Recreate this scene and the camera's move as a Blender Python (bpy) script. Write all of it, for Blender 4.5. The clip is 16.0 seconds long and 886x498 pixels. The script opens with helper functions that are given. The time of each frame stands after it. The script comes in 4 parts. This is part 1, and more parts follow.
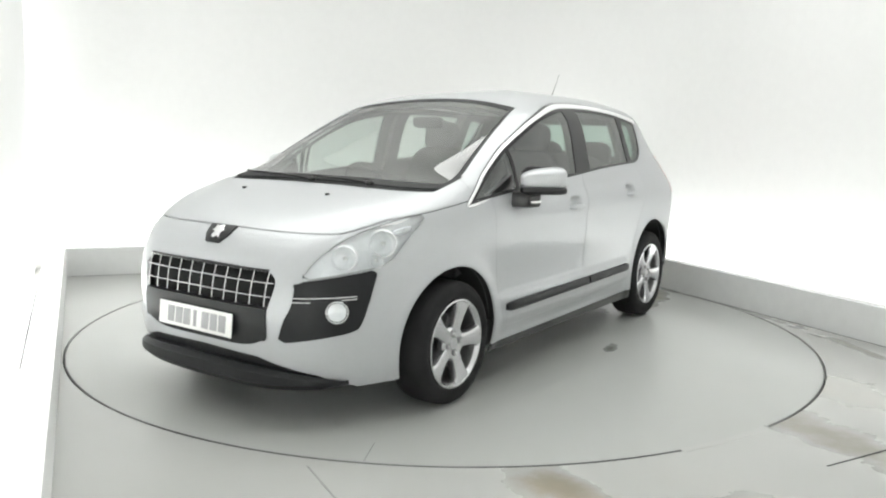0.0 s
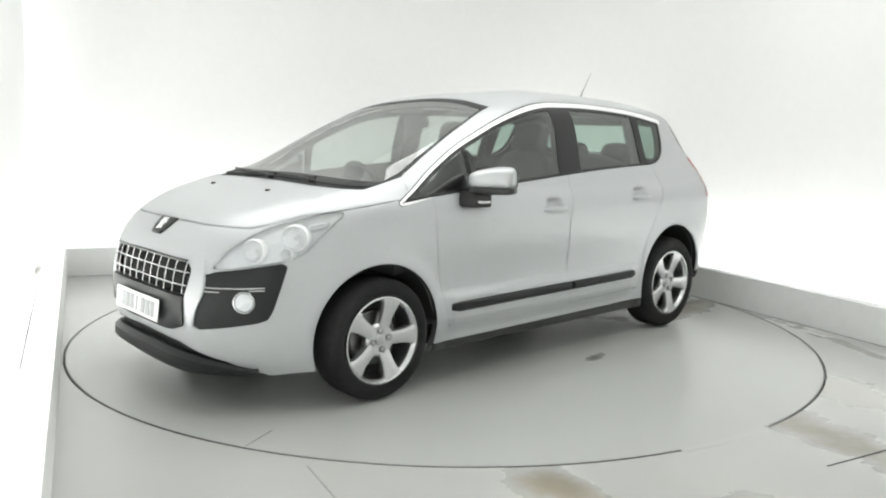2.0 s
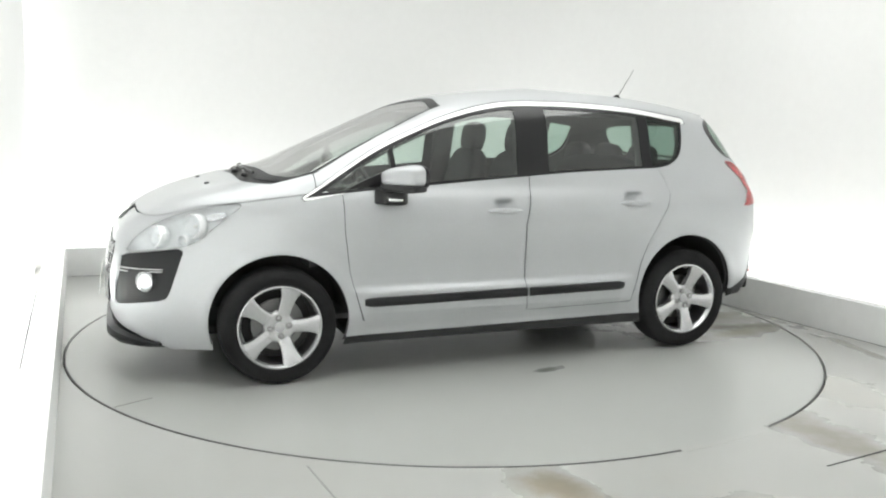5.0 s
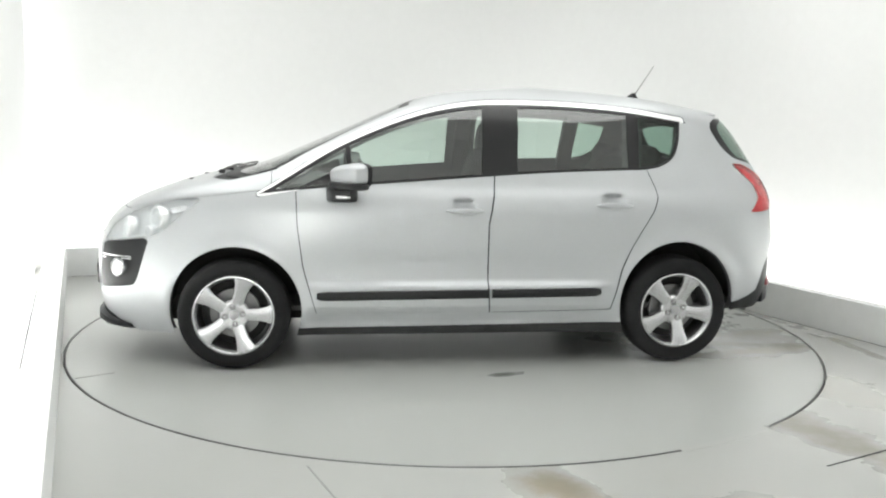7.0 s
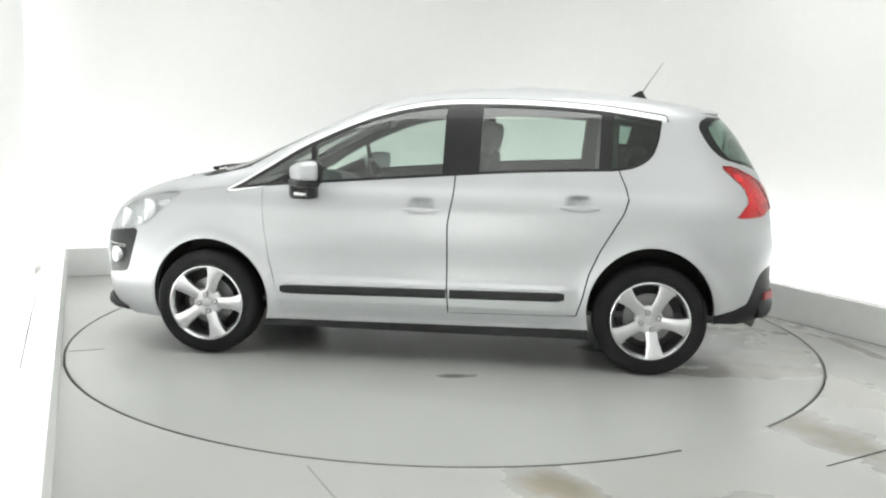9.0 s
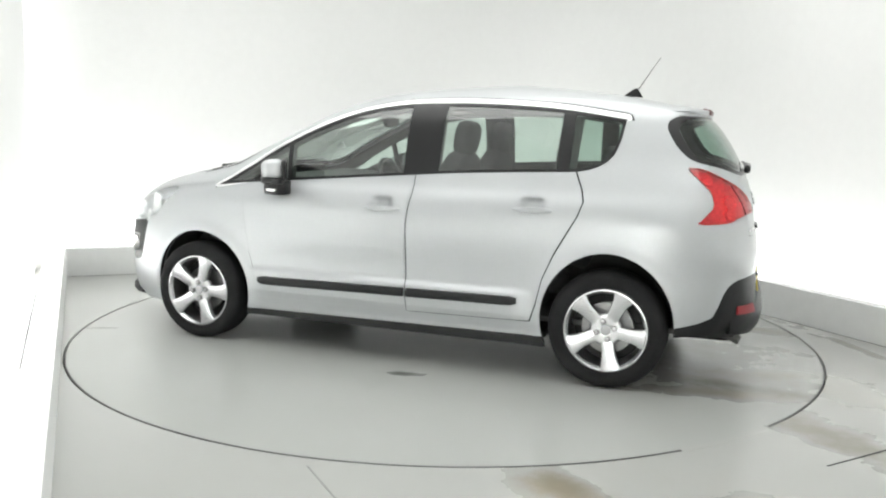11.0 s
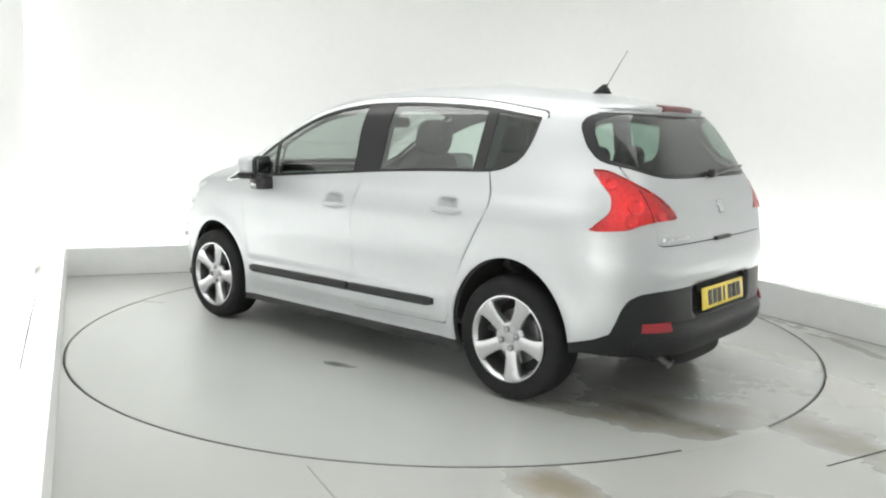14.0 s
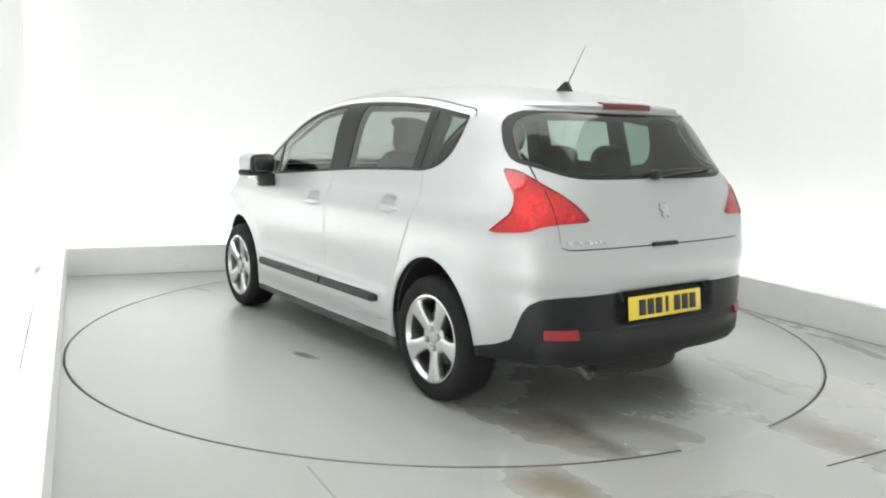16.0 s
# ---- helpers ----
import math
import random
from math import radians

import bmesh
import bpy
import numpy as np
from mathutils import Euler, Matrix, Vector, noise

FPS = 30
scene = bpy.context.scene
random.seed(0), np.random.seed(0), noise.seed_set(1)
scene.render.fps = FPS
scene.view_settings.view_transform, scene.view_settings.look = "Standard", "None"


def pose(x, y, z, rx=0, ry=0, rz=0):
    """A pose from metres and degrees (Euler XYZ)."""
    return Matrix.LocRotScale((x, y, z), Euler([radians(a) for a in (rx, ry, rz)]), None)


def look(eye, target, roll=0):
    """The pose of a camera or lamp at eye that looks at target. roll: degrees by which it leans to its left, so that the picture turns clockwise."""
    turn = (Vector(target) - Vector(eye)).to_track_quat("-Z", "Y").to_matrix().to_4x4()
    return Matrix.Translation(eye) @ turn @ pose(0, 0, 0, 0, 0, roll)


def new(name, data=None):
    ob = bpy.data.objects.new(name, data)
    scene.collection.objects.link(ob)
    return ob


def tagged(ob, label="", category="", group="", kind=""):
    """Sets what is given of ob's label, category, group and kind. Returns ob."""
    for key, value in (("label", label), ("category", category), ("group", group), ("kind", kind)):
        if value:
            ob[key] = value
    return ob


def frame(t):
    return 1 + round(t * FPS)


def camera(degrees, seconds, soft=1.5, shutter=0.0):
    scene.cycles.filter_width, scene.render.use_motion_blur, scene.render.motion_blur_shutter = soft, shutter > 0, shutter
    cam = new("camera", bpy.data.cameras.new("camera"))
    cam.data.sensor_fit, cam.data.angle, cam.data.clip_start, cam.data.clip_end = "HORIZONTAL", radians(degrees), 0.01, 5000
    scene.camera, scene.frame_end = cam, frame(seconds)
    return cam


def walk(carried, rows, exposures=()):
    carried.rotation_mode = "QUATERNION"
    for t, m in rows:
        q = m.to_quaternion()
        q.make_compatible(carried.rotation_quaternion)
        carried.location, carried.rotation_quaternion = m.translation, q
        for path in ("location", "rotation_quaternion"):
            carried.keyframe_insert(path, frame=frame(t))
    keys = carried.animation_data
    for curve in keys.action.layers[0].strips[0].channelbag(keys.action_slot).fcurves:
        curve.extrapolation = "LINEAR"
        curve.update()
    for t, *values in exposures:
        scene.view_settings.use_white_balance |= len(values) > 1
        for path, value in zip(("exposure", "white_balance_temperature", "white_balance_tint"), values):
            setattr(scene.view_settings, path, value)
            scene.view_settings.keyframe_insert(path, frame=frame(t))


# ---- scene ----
cam = camera(56.8, 16.0, soft=2.1)
EYE = (0.0, -5.616, 1.370)
VIEW = look(EYE, (-0.0411, 4.2774, -0.0859), 1.21)
walk(cam, [(0, VIEW), (16.0, VIEW)], exposures=[(0, 0.25), (16.0, 0.25)])

# ---------------------------------------------------------------- light
world = bpy.data.worlds.new("world")
scene.world = world
world.use_nodes = True
world.node_tree.nodes["Background"].inputs[0].default_value = (0.9, 0.95, 1.0, 1)
world.node_tree.nodes["Background"].inputs[1].default_value = 0.02

CEIL = 3.7


def area_lamp(name, m, sx, sy, watts, colour=(1, 1, 1), spread=180):
    d = bpy.data.lights.new(name, "AREA")
    d.shape, d.size, d.size_y, d.energy, d.color, d.spread = "RECTANGLE", sx, sy, watts, colour, radians(spread)
    ob = new(name, d)
    ob.matrix_world = m
    return ob


BL, CR = Vector((-3.81, 1.86, 0)), Vector((1.40, 3.77, 0))       # outer corners at the back
DB, DR, DL = Vector((.94, .345, 0)).normalized(), Vector((.45, -.892, 0)).normalized(), Vector((.41, -.912, 0)).normalized()
RIGHT_END, LEFT_END = CR + DR * 10.6, BL + DL * 9.5

# one large unseen panel added over the turntable as soft top light
PANEL = (-.55, -.95, 0, 5.8, 3.3)
area_lamp("added_top_light", pose(PANEL[0], PANEL[1], CEIL - .14, 0, 0, PANEL[2]), PANEL[3], PANEL[4], 116, (.985, 1, .97))


def strip_lamp(a, b, z, tilt_out, watts, width=.14):
    """a strip from a to b, in the trough or as added fill, looking up and leaning to the wall"""
    up = Vector((tilt_out.x * .35, tilt_out.y * .35, 1)).normalized()
    along = (b - a).normalized()
    m = Matrix((along, (-up).cross(along), -up)).transposed().to_4x4()
    m.translation = ((a.x + b.x) / 2, (a.y + b.y) / 2, z)
    return area_lamp("trough_or_fill_light", m, (b - a).length, width, watts, (.975, 1, .97))


NB, NR, NL = Vector((-DB.y, DB.x, 0)), Vector((-DR.y, DR.x, 0)), Vector((DL.y, -DL.x, 0))
strip_lamp(BL + DB * .5 - NB * .25, CR - DB * .6 - NB * .25, .1, NB, 37)
strip_lamp(CR + DR * .6 - NR * .25, CR + DR * 7.0 - NR * .25, .1, NR, 38)
strip_lamp(BL + DL * .4 - NL * .13, BL + DL * 5.0 - NL * .13, .1, NL, 205)
# unseen strips added behind the camera, to fill the car's near sides
DF = (LEFT_END - RIGHT_END).normalized()
NF = Vector((-DF.y, DF.x, 0))
strip_lamp(RIGHT_END + DF * .4 - NF * .25, LEFT_END - DF * .8 - NF * .25, .1, NF, 15)
strip_lamp(CR + DR * 7.2 - NR * .25, RIGHT_END - DR * .3 - NR * .25, .1, NR, 24)
strip_lamp(BL + DL * 5.4 - NL * .13, LEFT_END - DL * .6 - NL * .13, .1, NL, 150)


# ---------------------------------------------------------------- materials
def mat(name, base, rough=.5, metal=0.0, coat=0.0, grain=0.0, scale=40.0, bump=0.0, spec=.5, rough_var=0.0, emit=None, emit_s=0.0):
    """principled surface; grain varies the colour at two scales, bump gives fine relief"""
    m = bpy.data.materials.new(name)
    m.use_nodes = True
    nt = m.node_tree
    b = nt.nodes["Principled BSDF"]
    b.inputs["Base Color"].default_value = (*base, 1)
    b.inputs["Roughness"].default_value = rough
    b.inputs["Metallic"].default_value = metal
    b.inputs["Coat Weight"].default_value = coat
    b.inputs["Coat Roughness"].default_value = .04
    b.inputs["Specular IOR Level"].default_value = spec
    if emit:
        b.inputs["Emission Color"].default_value = (*emit, 1)
        b.inputs["Emission Strength"].default_value = emit_s
    if grain or bump or rough_var:
        co = nt.nodes.new("ShaderNodeTexCoord")
        n1, n2 = nt.nodes.new("ShaderNodeTexNoise"), nt.nodes.new("ShaderNodeTexNoise")
        n1.inputs["Scale"].default_value, n2.inputs["Scale"].default_value = scale, scale * .06
        n1.inputs["Detail"].default_value, n2.inputs["Detail"].default_value = 4, 5
        for n in (n1, n2):
            nt.links.new(co.outputs["Object"], n.inputs["Vector"])
        mix = nt.nodes.new("ShaderNodeMath")
        mix.operation = "ADD"
        nt.links.new(n1.outputs["Fac"], mix.inputs[0])
        nt.links.new(n2.outputs["Fac"], mix.inputs[1])
        if grain:
            mr = nt.nodes.new("ShaderNodeMapRange")
            mr.inputs["From Min"].default_value, mr.inputs["From Max"].default_value = .6, 1.4
            mr.inputs["To Min"].default_value, mr.inputs["To Max"].default_value = 1 - grain, 1 + grain
            nt.links.new(mix.outputs[0], mr.inputs["Value"])
            hsv = nt.nodes.new("ShaderNodeHueSaturation")
            hsv.inputs["Color"].default_value = (*base, 1)
            nt.links.new(mr.outputs["Result"], hsv.inputs["Value"])
            nt.links.new(hsv.outputs["Color"], b.inputs["Base Color"])
        if rough_var:
            mr = nt.nodes.new("ShaderNodeMapRange")
            mr.inputs["From Min"].default_value, mr.inputs["From Max"].default_value = .3, .7
            mr.inputs["To Min"].default_value, mr.inputs["To Max"].default_value = max(.02, rough - rough_var), rough + rough_var
            nt.links.new(n2.outputs["Fac"], mr.inputs["Value"])
            nt.links.new(mr.outputs["Result"], b.inputs["Roughness"])
        if bump:
            bp = nt.nodes.new("ShaderNodeBump")
            bp.inputs["Strength"].default_value, bp.inputs["Distance"].default_value = bump, .002
            nt.links.new(n1.outputs["Fac"], bp.inputs["Height"])
            nt.links.new(bp.outputs["Normal"], b.inputs["Normal"])
    return m


def glass_mat(name, tint, gloss=1.0, power=4.0, least=.08):
    """thin pane: tinted see-through with a mirror-like gloss that grows at a glancing angle"""
    m = bpy.data.materials.new(name)
    m.use_nodes = True
    nt = m.node_tree
    nt.nodes.remove(nt.nodes["Principled BSDF"])
    tr, gl, mx, lw, pw, mr = (nt.nodes.new(k) for k in ("ShaderNodeBsdfTransparent", "ShaderNodeBsdfGlossy", "ShaderNodeMixShader", "ShaderNodeLayerWeight", "ShaderNodeMath", "ShaderNodeMapRange"))
    tr.inputs["Color"].default_value = (*tint, 1)
    gl.inputs["Roughness"].default_value = .02
    lw.inputs["Blend"].default_value = .5
    pw.operation = "POWER"
    pw.inputs[1].default_value = power
    mr.inputs["To Min"].default_value, mr.inputs["To Max"].default_value = least * gloss, min(1.0, .72 * gloss)
    nt.links.new(lw.outputs["Facing"], pw.inputs[0])
    nt.links.new(pw.outputs[0], mr.inputs["Value"])
    nt.links.new(mr.outputs["Result"], mx.inputs[0])
    nt.links.new(tr.outputs[0], mx.inputs[1])
    nt.links.new(gl.outputs[0], mx.inputs[2])
    nt.links.new(mx.outputs[0], nt.nodes["Material Output"].inputs["Surface"])
    return m


def floor_mat(name, base, blobs=(), rough=.29, seed=0.0):
    """sealed painted concrete: cloudy tone, fine specks, scuffs, damp brown stains at given places (x, y, length, width, degrees, strength)"""
    m = mat(name, base, rough)
    nt = m.node_tree
    b = nt.nodes["Principled BSDF"]
    co = nt.nodes.new("ShaderNodeTexCoord")

    def noise_node(scale, detail=5, rough_=.6, vec=None):
        n = nt.nodes.new("ShaderNodeTexNoise")
        n.noise_dimensions = "4D"
        n.inputs["W"].default_value = seed
        n.inputs["Scale"].default_value, n.inputs["Detail"].default_value, n.inputs["Roughness"].default_value = scale, detail, rough_
        nt.links.new(vec or co.outputs["Object"], n.inputs["Vector"])
        return n

    def ramp(src, lo, hi, a, z, soft=False):
        r = nt.nodes.new("ShaderNodeMapRange")
        if soft:
            r.interpolation_type = "SMOOTHSTEP"
        for k, v in zip(("From Min", "From Max", "To Min", "To Max"), (lo, hi, a, z)):
            r.inputs[k].default_value = v
        nt.links.new(src, r.inputs["Value"])
        return r.outputs["Result"]

    def mixc(fac, c1, c2):
        x = nt.nodes.new("ShaderNodeMix")
        x.data_type = "RGBA"
        nt.links.new(fac, x.inputs[0])
        if isinstance(c1, tuple):
            x.inputs[6].default_value = (*c1, 1)
        else:
            nt.links.new(c1, x.inputs[6])
        x.inputs[7].default_value = (*c2, 1)
        return x.outputs[2]

    cloud = noise_node(.8, 2, .45)
    speck = noise_node(55, 3)
    col = mixc(ramp(cloud.outputs["Fac"], -.2, 1.2, -.2, 1.2), base, tuple(c * k for c, k in zip(base, (.86, .86, .84))))
    col = mixc(ramp(speck.outputs["Fac"], .55, .9, 0, .2), col, tuple(c * .85 for c in base))
    warp = noise_node(3.2, 6, .62)
    wet = None
    for x, y, ln, wd, deg, strength, tone in blobs:
        mp = nt.nodes.new("ShaderNodeMapping")
        mp.vector_type = "TEXTURE"
        mp.inputs["Location"].default_value = (x, y, 0)
        mp.inputs["Rotation"].default_value = (0, 0, radians(deg))
        mp.inputs["Scale"].default_value = (ln, wd, 1)
        nt.links.new(co.outputs["Object"], mp.inputs["Vector"])
        ln_ = nt.nodes.new("ShaderNodeVectorMath")
        ln_.operation = "LENGTH"
        nt.links.new(mp.outputs[0], ln_.inputs[0])
        ad = nt.nodes.new("ShaderNodeMath")
        ad.operation = "MULTIPLY_ADD"
        nt.links.new(warp.outputs["Fac"], ad.inputs[0])
        ad.inputs[1].default_value = 2.6
        nt.links.new(ln_.outputs["Value"], ad.inputs[2])
        fac = ramp(ad.outputs[0], 1.15, 2.6, strength, 0, True)
        col = mixc(fac, col, tone)
        if wet is None:
            wet = fac
        else:
            mx = nt.nodes.new("ShaderNodeMath")
            mx.operation = "MAXIMUM"
            nt.links.new(wet, mx.inputs[0])
            nt.links.new(fac, mx.inputs[1])
            wet = mx.outputs[0]
    nt.links.new(col, b.inputs["Base Color"])
    damp_rough = ramp(noise_node(1.7, 2, .5).outputs["Fac"], -.2, 1.2, rough - .05, rough + .055)
    if wet is not None:
        sub = nt.nodes.new("ShaderNodeMath")
        sub.operation = "SUBTRACT"
        nt.links.new(damp_rough, sub.inputs[0])
        nt.links.new(ramp(wet, 0, 1, 0, .16), sub.inputs[1])
        damp_rough = sub.outputs[0]
    nt.links.new(damp_rough, b.inputs["Roughness"])
    bp = nt.nodes.new("ShaderNodeBump")
    bp.inputs["Strength"].default_value, bp.inputs["Distance"].default_value = .04, .001
    nt.links.new(noise_node(160, 2).outputs["Fac"], bp.inputs["Height"])
    nt.links.new(bp.outputs["Normal"], b.inputs["Normal"])
    return m


def paint_mat(name):
    """silver metallic car paint: fine flake under a clear coat"""
    m = mat(name, (.465, .478, .492), .42, .38, .5, grain=.02, scale=900, spec=.5)
    m.node_tree.nodes["Principled BSDF"].inputs["Coat Roughness"].default_value = .16
    return m


STAIN = (.20, .18, .145)
M_WALL = mat("white_wall_paint", (.77, .77, .765), .7, grain=.02, scale=14, bump=.15)
M_LOW = mat("grey_low_wall_paint", (.64, .645, .64), .5, grain=.05, scale=12, bump=.2, rough_var=.1)
M_LOWW = mat("white_board", (.85, .85, .85), .4, grain=.015, scale=12)
M_CEIL = mat("ceiling_paint", (.75, .75, .74), .8, grain=.02, scale=10)
M_FLOOR = floor_mat("floor_paint", (.435, .44, .43),
                    [(1.76, -1.92, .52, .19, -58, .9, STAIN), (.47, -2.60, .30, .12, -50, .95, STAIN), (.50, -2.72, .34, .16, -50, .4, (.38, .32, .23)), (2.2, -1.35, .8, .28, -50, .35, (.40, .37, .32)),
                     (2.60, -.08, .13, .03, -60, .95, (.14, .13, .11)), (2.70, -.35, .55, .05, -78, .6, STAIN), (2.25, .85, .9, .12, -63, .4, (.36, .35, .33)), (1.95, -2.35, .45, .12, -60, .6, STAIN), (1.2, -2.75, .5, .2, -40, .3, (.36, .35, .32))])
M_TABLE = floor_mat("turntable_paint", (.42, .43, .42),
                    [(-.18, 1.17, .14, .05, 10, .95, (.06, .06, .05)),
                     (-1.88, .78, .62, .12, 13, .75, (.25, .22, .175)), (-1.94, .615, .36, .10, -3, .95, (.12, .11, .085)), (-1.75, .55, .70, .20, 8, .5, (.25, .22, .18)),
                     (-1.55, .12, .70, .34, 25, .5, (.23, .22, .20)), (-2.12, .30, .36, .10, 20, .5, (.26, .23, .19)), (-1.95, -.86, .58, .11, -13, .65, (.27, .24, .19)), (-1.75, -.2, .5, .26, 0, .4, (.26, .24, .21))], seed=3.0)
# near-black for gaps and recesses: their shade is put into the colour
M_GAP = mat("dark_gap", (.012, .012, .012), .8, spec=.2)
M_PAINT = paint_mat("silver_paint")
M_BLACK = mat("black_plastic", (.0105, .011, .012), .46, grain=.15, scale=300, bump=.25, spec=.28)
M_SILL = mat("glossy_black_sill", (.016, .016, .017), .2, grain=.1, scale=200, spec=.6)
M_TRIM = mat("satin_black_trim", (.010, .010, .011), .3, grain=.08, scale=200, spec=.4)
M_RUBBER = mat("tyre_rubber", (.009, .009, .0095), .82, grain=.15, scale=120, bump=.3, rough_var=.1, spec=.3)
M_CHROME = mat("chrome", (.85, .85, .86), .08, 1.0)
# mirror colour darkened to stand in for a dark reflection
M_DIM_MIRROR = mat("dimmed_mirror", (.22, .23, .235), .05, 1.0)
M_STRIP = mat("bright_strip", (.92, .92, .92), .3, .4)
M_ALLOY = mat("silver_alloy", (.56, .56, .575), .27, .88, .4, grain=.03, scale=300)
M_CAP = mat("grey_cap", (.42, .42, .43), .4, .5, grain=.05, scale=80)
M_DISC = mat("brake_steel", (.20, .20, .20), .4, .9, grain=.1, scale=60)
M_GLASS = glass_mat("side_glass", (.74, .83, .78), 1.1, 3.0, .13)
M_WS = glass_mat("windscreen_glass", (.86, .92, .89), 1.5, 2.4)
M_REARGL = glass_mat("rear_glass", (.46, .58, .52), 1.1, 3.2, .06)
M_LENS = glass_mat("clear_lens", (.93, .95, .96), 1.3, 3.0, .16)
M_INNER = mat("grey_interior_trim", (.07, .07, .072), .8, grain=.1, scale=80)
M_LINING = mat("roof_lining", (.35, .35, .34), .9, grain=.06, scale=120)
M_SEAT = mat("dark_seat_fabric", (.045, .047, .05), .9, grain=.2, scale=250, bump=.4)
M_DRED = mat("dark_red_lens", (.12, .008, .012), .3, 0, .15, grain=.1, scale=200)
M_WHITEP = mat("white_plate", (.82, .82, .80), .35, grain=.02, scale=50)
M_YELLOWP = mat("yellow_plate", (.80, .61, .06), .35, grain=.02, scale=50)
M_INK = mat("black_ink", (.015, .015, .015), .5)
M_REFL = mat("lamp_reflector", (.8, .8, .82), .12, .9)
M_HLBACK = mat("headlamp_reflector", (.86, .87, .88), .28, .25, grain=.08, scale=30)
M_TAIL = glass_mat("red_lamp_glass", (.95, .125, .15), 1.0, 3.0)
M_LAMPBACK = mat("lamp_reflector_matt", (.80, .74, .74), .35, .25, grain=.25, scale=70, bump=.4)
M_REFLEX = mat("red_reflector", (.24, .008, .014), .5, 0, .0, grain=.1, scale=300)
M_UNDER = mat("underbody", (.02, .02, .02), .8, grain=.2, scale=40)


# ---------------------------------------------------------------- mesh tools
def ob_from(name, verts, faces, material, parent=None, label="", smooth=True, normals=None):
    me = bpy.data.meshes.new(name)
    me.from_pydata([tuple(v) for v in verts], [], faces)
    me.materials.append(material)
    if smooth:
        me.polygons.foreach_set("use_smooth", [True] * len(me.polygons))
    if normals is not None:
        me.normals_split_custom_set_from_vertices([tuple(n) for n in normals])
    ob = new(name, me)
    if parent:
        ob.parent = parent
    if label:
        ob["label"] = label
    return ob


def part(name, bm, material, parent, label="", smooth=True):
    """links a bmesh as one mesh object under a thing or a part"""
    me = bpy.data.meshes.new(name)
    bmesh.ops.recalc_face_normals(bm, faces=bm.faces)
    bm.to_mesh(me)
    bm.free()
    me.materials.append(material)
    if smooth:
        me.polygons.foreach_set("use_smooth", [True] * len(me.polygons))
        me.set_sharp_from_angle(angle=radians(35))
    ob = new(name, me)
    if parent:
        ob.parent = parent
    if label:
        ob["label"] = label
    return ob


def box_bm(sx, sy, sz, at=(0, 0, 0), bevel=.0, seg=2, m=None):
    bm = bmesh.new()
    bmesh.ops.create_cube(bm, size=1, matrix=Matrix.Diagonal((sx, sy, sz, 1)))
    if bevel:
        bmesh.ops.bevel(bm, geom=bm.edges[:], offset=bevel, segments=seg, affect="EDGES", profile=.5)
    bmesh.ops.transform(bm, matrix=Matrix.Translation(at) @ (m or Matrix()), verts=bm.verts)
    return bm


def lathe_bm(profile, seg=64, axis="y", closed=False):
    """profile: (radius, height) pairs turned round an axis"""
    bm = bmesh.new()
    rings = []
    for i in range(seg):
        c, s = math.cos(2 * math.pi * i / seg), math.sin(2 * math.pi * i / seg)
        rings.append([bm.verts.new((r * c, h, r * s) if axis == "y" else (r * c, r * s, h)) for r, h in profile])
    n = len(profile)
    for i in range(seg):
        a, b = rings[i], rings[(i + 1) % seg]
        for j in range(n if closed else n - 1):
            k = (j + 1) % n
            bm.faces.new((a[j], b[j], b[k], a[k]))
    return bm


def prism_bm(poly, h0, h1, axis="z", bevel=0.0):
    """a polygon swept from h0 to h1 along an axis; poly in the other two"""
    bm = bmesh.new()

    def at(p, h):
        return {"z": (p[0], p[1], h), "y": (p[0], h, p[1]), "x": (h, p[0], p[1])}[axis]
    lo = [bm.verts.new(at(p, h0)) for p in poly]
    hi = [bm.verts.new(at(p, h1)) for p in poly]
    bm.faces.new(lo), bm.faces.new(hi[::-1])
    for i in range(len(poly)):
        j = (i + 1) % len(poly)
        bm.faces.new((lo[i], hi[i], hi[j], lo[j]))
    bmesh.ops.recalc_face_normals(bm, faces=bm.faces)
    if bevel:
        bmesh.ops.bevel(bm, geom=bm.edges[:], offset=bevel, segments=2, affect="EDGES", profile=.5, clamp_overlap=True)
    return bm


def tube_bm(path, r0, r1=None, seg=10):
    """a round bar along a path, tapering from r0 to r1"""
    r1 = r0 if r1 is None else r1
    bm = bmesh.new()
    pts = [Vector(p) for p in path]
    rings = []
    for i, p in enumerate(pts):
        d = (pts[min(i + 1, len(pts) - 1)] - pts[max(i - 1, 0)]).normalized()
        u = d.cross(Vector((0, 0, 1)) if abs(d.z) < .9 else Vector((1, 0, 0))).normalized()
        w = d.cross(u)
        r = r0 + (r1 - r0) * i / max(1, len(pts) - 1)
        rings.append([bm.verts.new(p + r * (math.cos(2 * math.pi * k / seg) * u + math.sin(2 * math.pi * k / seg) * w)) for k in range(seg)])
    for a, b in zip(rings, rings[1:]):
        for k in range(seg):
            bm.faces.new((a[k], a[(k + 1) % seg], b[(k + 1) % seg], b[k]))
    bm.faces.new(rings[0]), bm.faces.new(rings[-1])
    return bm


